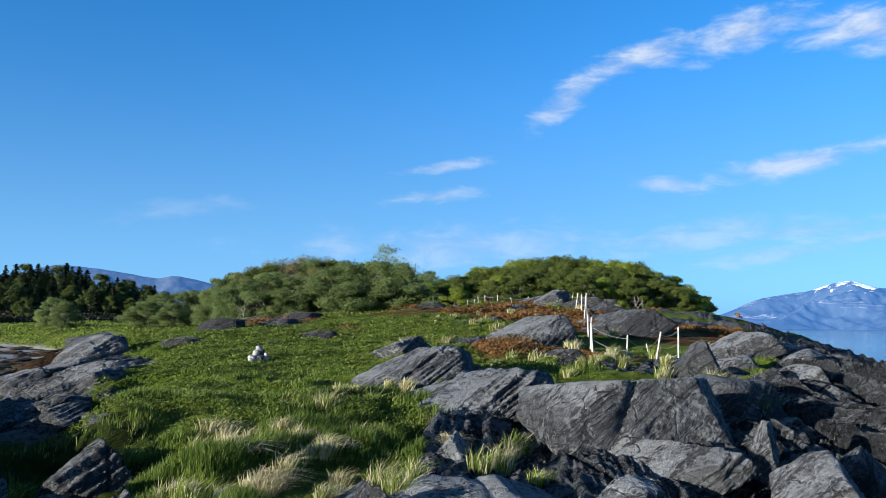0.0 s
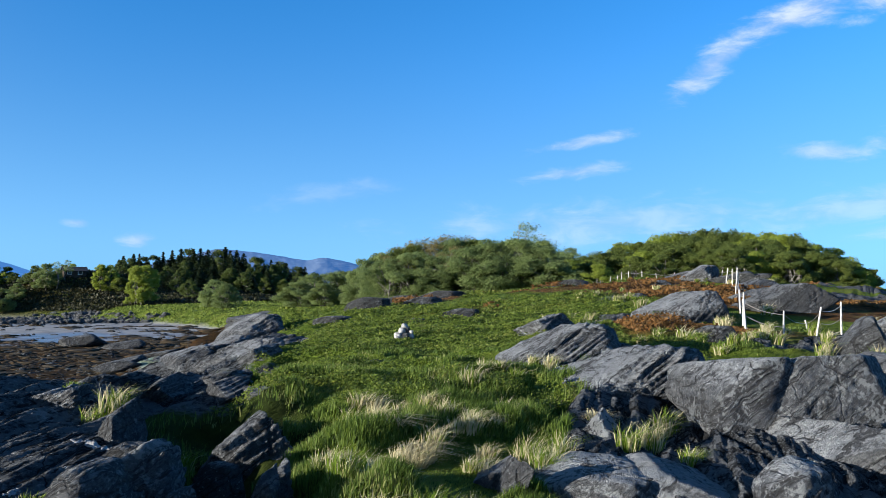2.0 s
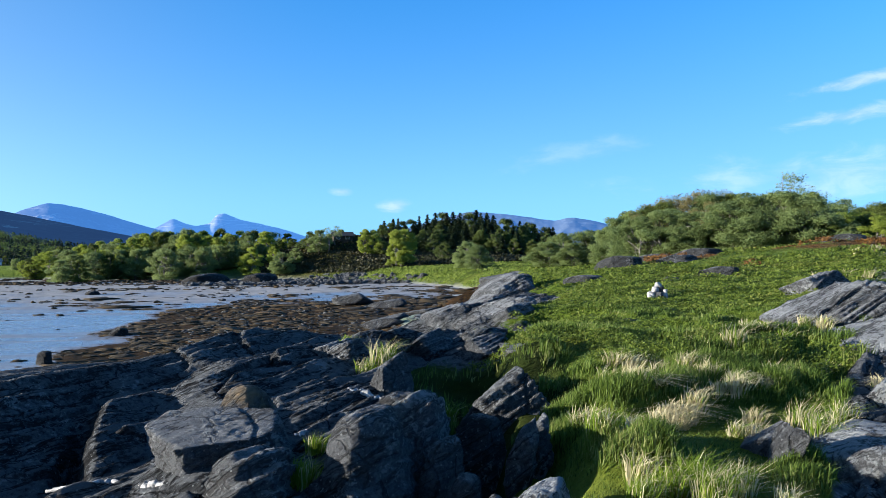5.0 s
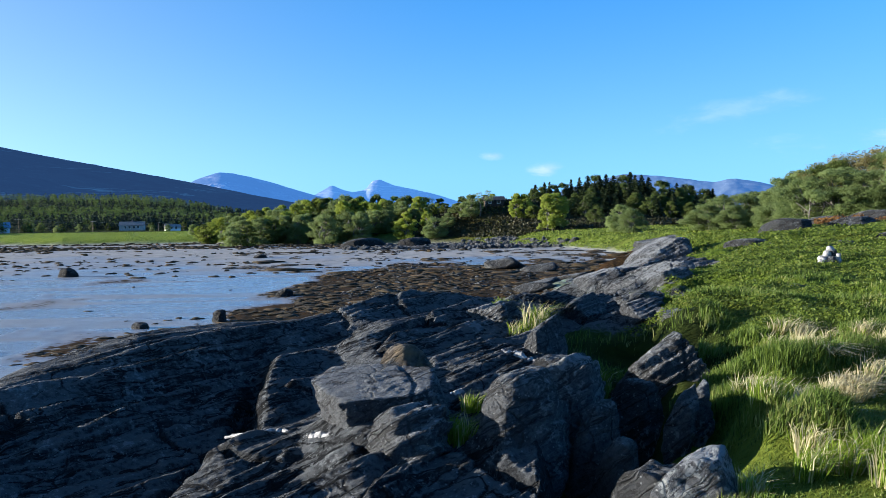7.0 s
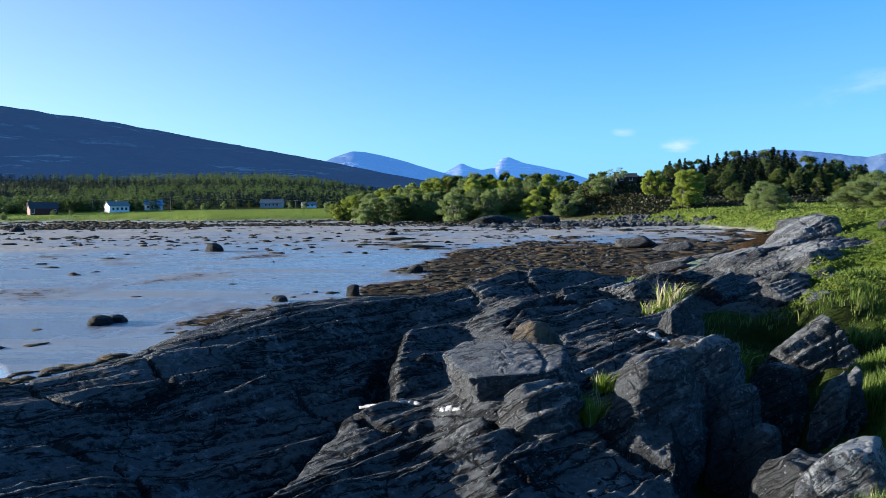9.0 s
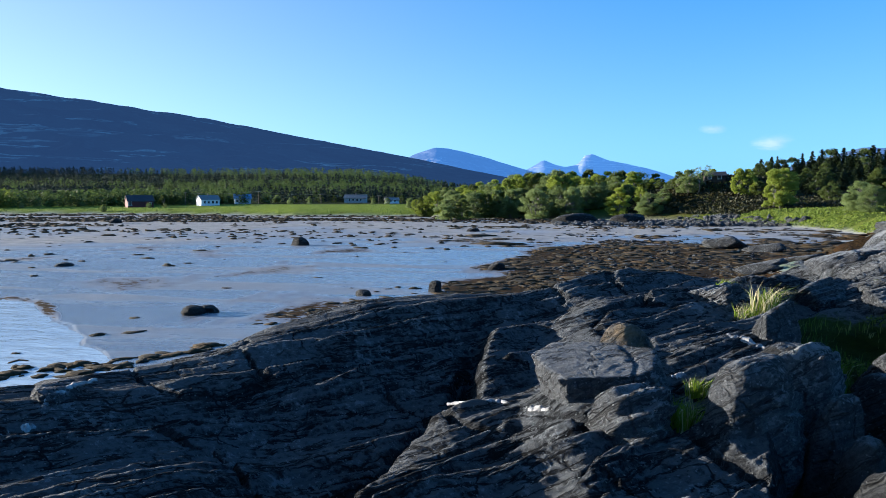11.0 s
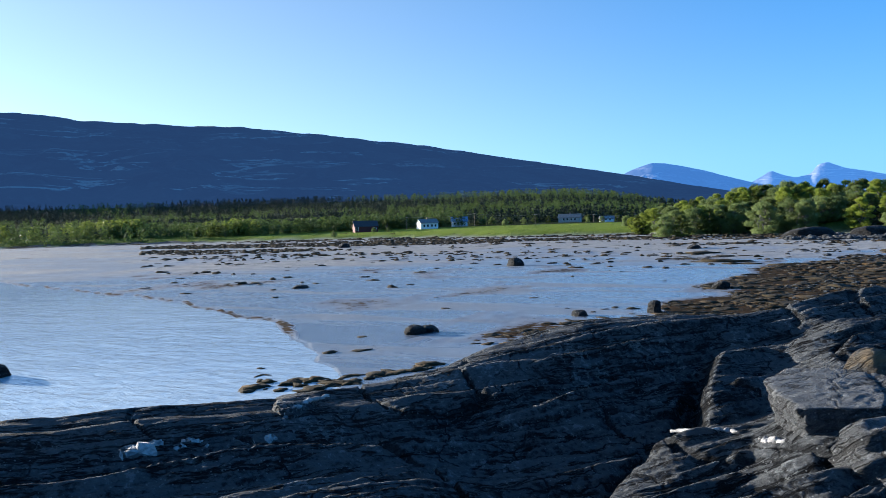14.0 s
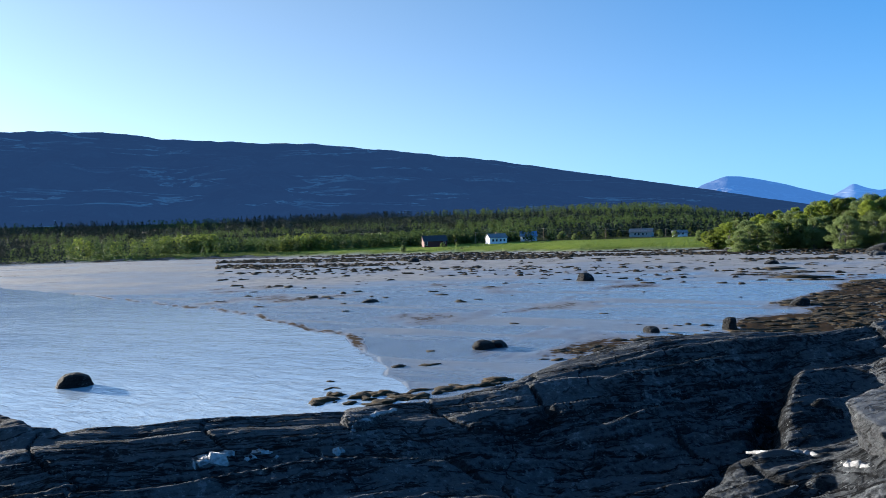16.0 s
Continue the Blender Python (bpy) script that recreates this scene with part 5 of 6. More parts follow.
# tussocks of the near meadow: bearing, distance, height, share of straw
for k, (deg, dist, size, straw) in enumerate([
        (-6.5, 13.2, 0.75, 0.7), (-5.2, 13.0, 0.6, 0.5), (-3.9, 14.4, 0.4, 0.1), (-23.6, 10.6, 0.5, 0.7), (-22.0, 10.2, 0.45, 0.6), (-25.6, 9.2, 0.42, 0.95), (-26.6, 9.1, 0.40, 0.95), (-27.4, 9.3, 0.36, 0.9),
        (-22.9, 8.2, 0.55, 0.7), (-21.6, 8.0, 0.5, 0.4), (-20.3, 8.9, 0.42, 0.8), (-28.6, 11.0, 0.5, 0.8), (-30.2, 13.0, 0.6, 0.7), (-32.6, 11.5, 0.45, 0.8), (-34.4, 9.0, 0.65, 0.8), (-35.4, 8.8, 0.6, 0.6),
        (-36.6, 9.6, 0.5, 0.5), (-33.4, 13.6, 0.5, 0.3), (-27.8, 7.0, 0.55, 0.2), (-26.2, 6.8, 0.5, 0.2), (-29.0, 6.6, 0.6, 0.5), (-30.6, 6.9, 0.5, 0.8), (-24.3, 6.6, 0.45, 0.3), (-19.0, 6.6, 0.4, 0.2),
        (-20.8, 6.4, 0.4, 0.6), (-41.0, 9.9, 0.55, 0.5), (-42.6, 10.3, 0.6, 0.7), (-43.4, 11.6, 0.6, 0.4), (-45.0, 9.7, 0.45, 0.4), (-51.6, 15.6, 0.6, 0.7), (-53.0, 16.0, 0.55, 0.6), (-55.0, 16.6, 0.6, 0.6),
        (-57.2, 15.4, 0.75, 0.6), (-58.8, 15.0, 0.65, 0.3), (-59.6, 15.8, 0.6, 0.4), (-56.4, 17.8, 0.7, 0.8), (-47.6, 20.0, 0.5, 0.5), (-45.6, 22.0, 0.5, 0.6), (-42.8, 24.0, 0.6, 0.5), (-43.8, 33.0, 0.9, 0.5),
        (-41.6, 36.0, 0.9, 0.6), (-48.9, 23.0, 0.5, 0.6), (-50.3, 22.0, 0.6, 0.7), (-53.2, 24.0, 0.6, 0.6), (-9.8, 10.6, 0.5, 0.3), (-11.0, 12.0, 0.45, 0.2), (-13.4, 15.6, 0.45, 0.2), (-15.0, 17.0, 0.4, 0.2),
        (2.1, 7.0, 0.28, 0.95), (1.2, 7.1, 0.22, 0.9), (-1.2, 7.2, 0.42, 0.3), (-2.0, 7.6, 0.35, 0.3), (-19.6, 5.9, 0.45, 0.6), (-16.0, 8.6, 0.35, 0.3), (-12.4, 8.8, 0.35, 0.2), (3.0, 20.5, 0.35, 0.1),
        (5.0, 21.0, 0.3, 0.1), (0.8, 19.0, 0.3, 0.05), (-1.4, 18.0, 0.35, 0.05)]):
    tussock(deg, dist, 0.8 * size, 0.75 * straw if straw < 0.9 else straw, 900 + k, 0.95 if straw > 0.9 else 0.6, 240 if dist < 9 else 170)

# pale clumps of old straw over the near meadow
for k in range(30):
    deg, dist = prng2.uniform(-37, -21.5), 6.6 * (17 / 6.6) ** prng2.uniform()
    x, y = spot(deg, dist)
    if land(np.array([x]), np.array([y]))[1]["grass"][0] > 0.5:
        tussock(deg, dist, prng2.uniform(0.26, 0.42), prng2.uniform(0.55, 0.95), 1500 + k, prng2.uniform(0.5, 1.1), 200)
# a green fringe behind the crest of the bedrock
for k in range(14):
    tussock(-4.2 + 0.7 * k + 0.3 * prng2.normal(), 18.4 + 1.2 * prng2.uniform(), prng2.uniform(0.3, 0.5), 0.12, 1300 + k, 0.6, 120)
# bleached tufts over the rocky hill
for k in range(46):
    deg, dist = prng2.uniform(-57, -35), 17 * (62 / 17) ** prng2.uniform()
    x, y = spot(deg, dist)
    if land(np.array([x]), np.array([y]))[1]["rock"][0] < 0.6:
        tussock(deg, dist, prng2.uniform(0.3, 0.6), prng2.uniform(0.4, 0.8), 1400 + k, 0.8, 110)
# matted dead grass between the clumps: bearing, distance, breadth
for k, (deg, dist, size) in enumerate([(-26.4, 9.4, 0.5), (-25.0, 9.9, 0.4), (-23.6, 8.9, 0.4), (-21.2, 9.4, 0.35), (-30.4, 10.8, 0.4), (-26.0, 12.2, 0.4), (-31.8, 9.0, 0.4), (-24.6, 7.6, 0.3), (-27.6, 14.4, 0.45), (-46.6, 14.2, 0.35), (-38.8, 11.2, 0.4)]):
    tussock(deg, dist, 0.7 * size, 0.97, 1100 + k, 1.4, 260)

# ---------------------------------------------------------------- fence on the hill
@maker("greywood")
def make_greywood(_=0):
    m, n, b = material("weathered_wood", 0.85)
    pos = n.add("ShaderNodeTexCoord").outputs["Object"]
    g = n.noise(n.add("ShaderNodeVectorMath", {0: pos, 1: (30.0, 30.0, 2.5)}, operation="MULTIPLY").outputs[0], 1.0, 5.0)
    put(n, b.inputs["Base Color"], n.mix(n.ramp(g, 0.3, 0.7), (0.28, 0.27, 0.26), (0.60, 0.59, 0.56)))
    relief(n, b, g, 0.5, 0.01)
    return m


@maker("metalwire")
def make_metalwire(_=0):
    m, n, b = material("fence_wire", 0.45)
    pos = n.add("ShaderNodeTexCoord").outputs["Object"]
    put(n, b.inputs["Base Color"], n.mix(n.noise(pos, 4.0, 3.0), (0.30, 0.26, 0.22), (0.55, 0.54, 0.52)))
    b.inputs["Metallic"].default_value = 0.7
    return m


fence = tagged(new("fence"), "old sheep fence of leaning grey posts and slack wire", "fence")
prng = np.random.default_rng(8)
tops = []
for deg, dist, foot, top in ((-54.02, 27.5, -1.23, 0.05), (-52.55, 27.0, -1.83, -0.27), (-52.2, 28.5, -2.02, -1.1), (-50.65, 26.5, -2.4, -0.53), (-48.39, 26.5, -1.83, 0.25), (-48.2, 30.0, -1.3, 0.64), (-48.05, 35.0, -0.83, 0.83),
                             (-47.68, 41.0, 0.0, 2.27), (-47.53, 46.0, 1.02, 2.19), (-47.1, 51.0, 1.37, 2.26), (-46.8, 55.0, 1.4, 2.11), (-44.04, 66.0, 1.2, 1.9), (-43.68, 62.0, 1.14, 2.01), (-42.74, 70.0, 1.2, 1.95),
                             (-41.72, 60.0, 1.0, 2.1), (-40.85, 61.0, 1.05, 2.1), (-40.38, 60.0, 0.99, 2.06), (-40.0, 72.0, 1.0, 1.8), (-39.47, 62.0, 0.9, 1.75)):
    x, y = spot(deg, dist)
    zb = min(height(x, y), 5 + dist * math.tan(radians(foot))) - 0.15
    zt = 5 + dist * math.tan(radians(top))
    tilt = prng.normal(size=2) * 0.10
    r0 = 0.031 * prng.uniform(0.85, 1.25)
    pts = [(x, y, zb), (x + tilt[0] * 0.5, y + tilt[1] * 0.5, (zb + zt) / 2), (x + tilt[0], y + tilt[1], zt - 0.02), (x + tilt[0], y + tilt[1], zt)]
    v, f = tube(pts, [r0, r0 * 0.95, r0 * 0.85, r0 * 0.3], 8)
    part_mesh("post", give(mesh_np("post", v, f, True), surface("greywood")), fence)
    tops.append((x + tilt[0], y + tilt[1], zt, zb))
for (x0, y0, t0, b0), (x1, y1, t1, b1) in zip(tops[:-1], tops[1:]):
    if math.hypot(x1 - x0, y1 - y0) > 14:
        continue
    for drop in (0.12, 0.5, 0.85):
        t = np.linspace(0, 1, 9)[:, None]
        a, b = np.array([x0, y0, t0 - drop]), np.array([x1, y1, t1 - drop])
        pts = a + (b - a) * t - np.array([0, 0, 1]) * 0.09 * np.sin(t * np.pi)
        v, f = tube(pts, np.full(9, 0.009), 4)
        part_mesh("wire", give(mesh_np("wire", v, f), surface("metalwire")), fence)

# ---------------------------------------------------------------- cairn
cx, cy = spot(-25.4, 29.0)
cairn = tagged(new("cairn"), "small cairn of white and grey stones in the meadow", "cairn")
cairn.location = (cx, cy, height(cx, cy))
crng = np.random.default_rng(12)
for k, (dx, dy, dz, s) in enumerate(((-0.20, 0, 0.10, 0.34), (0.16, -0.06, 0.09, 0.32), (0.0, -0.16, 0.09, 0.30), (-0.02, 0.16, 0.12, 0.34), (-0.32, -0.1, 0.05, 0.20), (0.30, 0.08, 0.06, 0.22), (-0.07, 0, 0.28, 0.28), (0.10, 0.02, 0.30, 0.26), (0.02, 0, 0.45, 0.22), (0.22, -0.12, 0.24, 0.15))):
    v, f = rock_form(s * 1.1, s, s * 0.8, 600 + k, 8.0, 6, 0.01, 0.06, 0.16, 3)
    ob = part_mesh("stone", give(mesh_np("stone", v, f, True), surface("pale", 0.34) if k not in (2, 5, 7) else surface("rock", 1.0, 0.0, 0.25)), cairn)
    ob.location = (dx, dy, dz)
    ob.rotation_euler = (0, 0, crng.uniform(0, 6))

# ---------------------------------------------------------------- boulders and wrack on the flats
for deg, dist, w, h, label in ((24.7, 97, 2.3, 1.3, "dark boulder standing on the wet sand"), (59.0, 34, 1.45, 0.85, "dark boulder standing in shallow water"), (31.9, 38, 1.1, 0.55, "seaweed-covered stone on the sand"),
                               (30.9, 38.5, 0.9, 0.45, "seaweed-covered stone on the sand"), (15.4, 45, 1.0, 0.8, "dark stone at the foot of the rocks"), (39.7, 72, 1.9, 0.35, "low dark stone on the sand bar"), (20.4, 44, 1.1, 0.4, "low wet stone at the rock edge"),
                               (36.6, 215, 3.6, 1.6, "dark stone out on the flats"), (11.0, 60, 1.6, 0.7, "dark stone among the wrack"), (12.6, 140, 3.0, 0.9, "low dark stone on the flats"), (2.0, 190, 8.0, 3.0, "low dark skerry at the far shore"), (5.5, 195, 13.0, 3.2, "low dark skerry at the far shore")):
    x, y = spot(deg, dist)
    count[0] += 1
    h = 0.72 * h
    v, f = rock_form(w, w * 0.75, h * 1.5, count[0], 5.0, 6, 0.03, 0.2, 0.2, 4)
    ob = new("boulder", give(mesh_np("boulder", v, f, True), surface("rock", 0.24, 0.0, 0.0)))
    ob.matrix_world = pose(x, y, max(height(x, y), -0.1) + h * 0.25, 0, 0, deg * 7)
    tagged(ob, label, "rock", group="beach boulders")


@maker("weed")
def make_weed(_=0):
    m, n, b = material("seaweed", 0.92)
    pos = n.add("ShaderNodeNewGeometry").outputs["Position"]
    g = n.noise(pos, 9.0, 5.0, 0.7)
    isle = n.add("ShaderNodeNewGeometry").outputs["Random Per Island"]
    col = n.mix(n.ramp(g, 0.35, 0.65), (0.008, 0.007, 0.005), (0.040, 0.027, 0.010))
    col = n.mix(n.math("MULTIPLY", n.ramp(isle, 0.72, 0.9), 0.5), col, (0.075, 0.042, 0.014))
    put(n, b.inputs["Base Color"], col)
    relief(n, b, g, 1.0, 0.05)
    return m


def lumps(xy, z, wide, flat, seed, sub=2):
    """Many irregular low lumps, joined."""
    r2 = np.random.default_rng(seed)
    p, f = ball(sub)
    n, k = len(xy), len(p)
    a = r2.uniform(0, 2 * np.pi, n)
    sx, sy, sz = wide * r2.uniform(0.7, 1.5, n), wide * r2.uniform(0.4, 0.9, n), wide * flat * r2.uniform(0.5, 1.3, n)
    q = p[None] * (0.62 + 0.75 * hashed(np.floor(p[None, :, 0] * 4 + 50 * a[:, None]), np.floor(p[None, :, 1] * 4 + 9), np.floor(p[None, :, 2] * 2 + 9))[..., None])
    X, Y, Z = q[..., 0] * sx[:, None], q[..., 1] * sy[:, None], q[..., 2] * sz[:, None]
    c, s = np.cos(a)[:, None], np.sin(a)[:, None]
    v = np.stack([xy[:, :1] + c * X - s * Y, xy[:, 1:] + s * X + c * Y, z[:, None] - 0.1 * sz[:, None] + Z], -1).reshape(-1, 3)
    return v, (f[None] + (np.arange(n) * k)[:, None, None]).reshape(-1, 3)


rng = np.random.default_rng(15)
# wrack strewn in bands over the flats
xy, dist = scatter(26000, -14, 50, 22, 330, rng, 0.8)
z, cov = land(xy[:, 0], xy[:, 1])
chance = 0.008 + 0.9 * step(0.3, 0.8, cov["wrack"]) + 0.10 * step(0.15, 0.4, fbm(xy[:, 0] * 0.5, xy[:, 1], 9, 3, 36)) * step(22, 12, np.degrees(np.arctan2(-xy[:, 0], xy[:, 1])))
keep = (cov["sand"] + cov["wrack"] > 0.4) & (cov["rock"] < 0.3) & (z < 0.9) & (z > -0.02) & (rng.uniform(0, 1, len(xy)) < chance * 0.34) & ~((xy[:, 0] < -20) & (cov["wrack"] > 0.5) & (dist < 140))
xy, z, dist = xy[keep][:4800], z[keep][:4800], dist[keep][:4800]
v, f = lumps(xy, z, np.interp(dist, [20, 60, 300], [0.16, 0.30, 1.1]) * rng.uniform(0.4, 1.8, len(xy)), 0.15, 3)
stuff("seaweed", v, f, surface("weed"), "dark brown seaweed clumps strewn over the sand", "seaweed")
# wrack caught along the foot of the bedrock
deg, dist = rng.uniform(9, 44, 260), rng.uniform(0, 1, 260)
dist = np.interp(deg, [9, 20, 30, 44], [42, 37, 29, 24]) + 13 * dist ** 1.6 * rng.uniform(0.3, 1, 260)
xy = np.stack([-np.sin(np.radians(deg)) * dist, np.cos(np.radians(deg)) * dist], 1)
xy = xy[fbm(xy[:, 0], xy[:, 1], 3.5, 2, 59) > -0.05]
z = land(xy[:, 0], xy[:, 1])[0]
v, f = lumps(xy, np.maximum(z, 0.0), rng.uniform(0.12, 0.5, len(xy)), 0.22, 9)
stuff("stranded_wrack", v, f, surface("weed"), "dark wet seaweed stranded at the foot of the rocks", "seaweed")
# rows of weed-grown stones over the outer flats
xy, dist = scatter(26000, -2, 50, 60, 400, rng, 0.6)
z, cov = land(xy[:, 0], xy[:, 1])
rowy = fbm(xy[:, 0] * 0.22, xy[:, 1], 16, 3, 47)
keep = (cov["sand"] + cov["wrack"] > 0.5) & (z < 0.9) & (z > 0.0) & (rng.uniform(0, 1, len(xy)) < 0.012 + 0.6 * step(0.0, 0.3, rowy + 0.15) * np.interp(dist, [60, 140, 220], [0.0, 0.15, 1.0]))
xy, z, dist = xy[keep][:6500], z[keep][:6500], dist[keep][:6500]
v, f = lumps(xy, z, np.interp(dist, [60, 150, 400], [0.3, 0.5, 0.9]) * rng.uniform(0.4, 1.7, len(xy)), 0.36, 6)
stuff("weed_grown_stones", v, f, surface("weed"), "low dark weed-grown stones in rows on the flats", "stones")
# bed of wrack that covers the inlet
xy, dist = scatter(26000, -16, 16, 20, 170, rng, 0.8)
z, cov = land(xy[:, 0], xy[:, 1])
keep = (cov["wrack"] > 0.35) & (cov["rock"] < 0.4) & (z < 1.2) & (fbm(xy[:, 0], xy[:, 1], 2.6, 3, 60) > -0.12)
xy, z, dist = xy[keep][:9000], z[keep][:9000], dist[keep][:9000]
v, f = lumps(xy, z, np.interp(dist, [20, 60, 170], [0.10, 0.20, 0.5]) * np.exp(0.6 * rng.normal(size=len(xy))), 0.13, 8)
stuff("wrack_bed", v, f, surface("weed"), "thick bed of brown and black seaweed over stones", "seaweed")
# heathy scrub on the slope below the cabin
xy, dist = scatter(34000, -20, 3, 203, 268, rng)
z, cov = land(xy[:, 0], xy[:, 1])
keep = (z > 2.2) & (cov["field"] < 0.2)
xy, z = xy[keep], z[keep]
n = len(xy)
nn = rng.normal(size=(n, 3)) + np.array([0, -0.3, 0.5])
nn /= np.linalg.norm(nn, axis=1, keepdims=True)
lump = 0.7 * step(-0.2, 0.5, fbm(xy[:, 0], xy[:, 1], 5, 3, 58))
v, f = leaf_quads(np.stack([xy[:, 0], xy[:, 1], z + rng.uniform(0, 0.5, n) + lump * rng.uniform(0, 1, n)], 1), nn, np.full(n, 0.35), rng)
stuff("heath_scrub", v, f, surface("leaf", (0.012, 0.016, 0.006), (0.045, 0.045, 0.016), 0.1), "dark low scrub on the slope below the cabin", "scrub")
# stones of the inlet
xy, dist = scatter(6000, -17, 7, 24, 215, rng, 0.9)
z, cov = land(xy[:, 0], xy[:, 1])
keep = (z < 1.4) & (cov["grass"] < 0.3) & (rng.uniform(0, 1, len(xy)) < 0.25 + 0.5 * (fbm(xy[:, 0], xy[:, 1], 14, 2, 37) > 0.05))
xy, z, dist = xy[keep][:700], z[keep][:700], dist[keep][:700]
v, f = lumps(xy, z, np.interp(dist, [30, 200], [0.14, 0.5]) * rng.uniform(0.4, 1.7, len(xy)), 0.45, 4)
stuff("shore_stones", v, f, surface("rock", 0.6, 0.0, 0.25), "grey stones strewn over the inlet", "stones")
# bank of boulders at the head of the inlet
xy, dist = scatter(900, -11.5, 7, 172, 214, rng)
z, cov = land(xy[:, 0], xy[:, 1])
xy, z = xy[z < 1.9], z[z < 1.9]
v, f = lumps(xy, z + 0.1, rng.uniform(0.3, 0.95, len(xy)), 0.7, 5)
stuff("boulder_bank", v, f, surface("rock", 0.9, 0.0, 0.3), "bank of grey boulders along the far beach", "stones")

# ---------------------------------------------------------------- far woods
def far_wood(name, n, lo, hi, near, deep, tall, conic, mat, label, seed, count_leaf=64):
    r2 = np.random.default_rng(seed)
    xy, dist = scatter(3 * n, lo, hi, near, deep, r2)
    grove = fbm(xy[:, 0] * 0.6, xy[:, 1], 90, 3, 49) * (-1 if conic else 1) + 0.12 * r2.normal(size=3 * n)
    xy = xy[np.argsort(-grove)[:n]]
    z, _ = land(xy[:, 0], xy[:, 1])
    h = tall * r2.uniform(0.65, 1.25, n)
    t = r2.uniform(0.05, 1, (n, count_leaf))
    a = r2.uniform(0, 2 * np.pi, (n, count_leaf))
    prof = (1 - t) * 0.27 + 0.02 if conic else 0.30 * np.sqrt(np.clip(np.sin(np.pi * np.clip(t * 0.92 + 0.06, 0, 1)), 0, 1))
    rad = prof * h[:, None] * r2.uniform(0.6, 1.1, (n, count_leaf))
    c = np.stack([xy[:, :1] + np.cos(a) * rad, xy[:, 1:] + np.sin(a) * rad, z[:, None] + t * h[:, None]], -1).reshape(-1, 3)
    nn = np.stack([0.5 * np.cos(a), 0.5 * np.sin(a), 0.9 + 0 * a], -1).reshape(-1, 3) + 0.3 * r2.normal(size=(n * count_leaf, 3))
    nn /= np.linalg.norm(nn, axis=1, keepdims=True)
    v, f = leaf_quads(c, nn, np.repeat(h, count_leaf) * (0.07 if conic else 0.085), r2)
    return stuff(name, v, f, mat, label, "forest")


far_green = surface("leaf", (0.034, 0.066, 0.024), (0.105, 0.155, 0.042), 0.3)
far_bright = surface("leaf", (0.08, 0.12, 0.025), (0.19, 0.24, 0.05), 0.4)
far_dark = surface("leaf", (0.009, 0.021, 0.018), (0.022, 0.042, 0.030), 0.12)
far_wood("spruce_forest", 4300, 8, 72, 480, 1200, 8.0, True, far_dark, "dark spruce forest on the rising land", 41)
far_wood("birch_forest", 2700, 8, 72, 450, 1200, 7, False, far_green, "green birch forest behind the farms", 42)
far_wood("shore_birches", 120, 50, 60, 520, 560, 9, False, far_bright, "bright fresh birches along the far shore", 43)
far_wood("shore_birches", 60, 42.5, 46, 450, 480, 8, False, far_bright, "bright fresh birches beside the field", 44)
far_wood("field_edge_wood", 150, 16, 42, 455, 500, 7.5, False, far_green, "birches behind the farm houses", 45)
for deg, dist, top in ((37.3, 395, 0.30), (34.5, 400, 0.36), (33.5, 405, 0.30), (17.0, 330, 0.95), (15.6, 320, 1.15), (25.3, 420, 0.75), (24.0, 430, 0.9), (19.6, 430, 0.7), (18.6, 420, 0.75), (42.0, 440, 0.3)):
    plant("willow", deg, dist, top, 0.9, 2.5)


# trees between and behind the farms
for deg, dist, top, kind in ((33.6, 448, 1.15, "olive"), (33.0, 450, 1.25, "deep"), (32.4, 452, 1.0, "willow"), (35.9, 440, 0.9, "deep"), (36.8, 452, 0.8, "olive"), (29.9, 462, 0.9, "deep"), (29.4, 470, 0.9, "olive"), (27.0, 466, 1.1, "deep"), (26.2, 470, 1.0, "willow"), (25.0, 468, 0.9, "olive"), (23.2, 470, 1.0, "deep"), (22.3, 472, 0.95, "olive"), (19.6, 466, 0.95, "deep"), (17.6, 462, 1.0, "olive"), (44.6, 452, 0.75, "willow"), (43.8, 455, 0.85, "willow"), (46.4, 458, 0.7, "olive"), (38.6, 462, 0.7, "deep"), (40.4, 462, 0.7, "olive")):
    plant(kind, deg, dist, top, 1.1, 4.0)


# ---------------------------------------------------------------- farms across the bay
@maker("paint")
def make_paint(col):
    m, n, b = material("painted_boards", 0.7)
    pos = n.add("ShaderNodeTexCoord").outputs["Object"]
    g = n.noise(pos, 1.2, 5.0, 0.65)
    put(n, b.inputs["Base Color"], n.mix(n.ramp(g, 0.3, 0.75), tuple(c * 0.8 for c in col), col))
    lines = n.add("ShaderNodeTexWave", {"Vector": pos, "Scale": 6.0})
    relief(n, b, lines.outputs["Fac"], 0.4, 0.02)
    return m


@maker("glass")
def make_glass(_=0):
    m, n, b = material("window_glass", 0.08)
    put(n, b.inputs["Base Color"], (0.03, 0.04, 0.05))
    return m


def box(x0, x1, y0, y1, z0, z1):
    bm = bmesh.new()
    bmesh.ops.create_cube(bm, size=1.0)
    for q in bm.verts:
        q.co = ((x0 + x1) / 2 + q.co.x * (x1 - x0), (y0 + y1) / 2 + q.co.y * (y1 - y0), (z0 + z1) / 2 + q.co.z * (z1 - z0))
    return bm


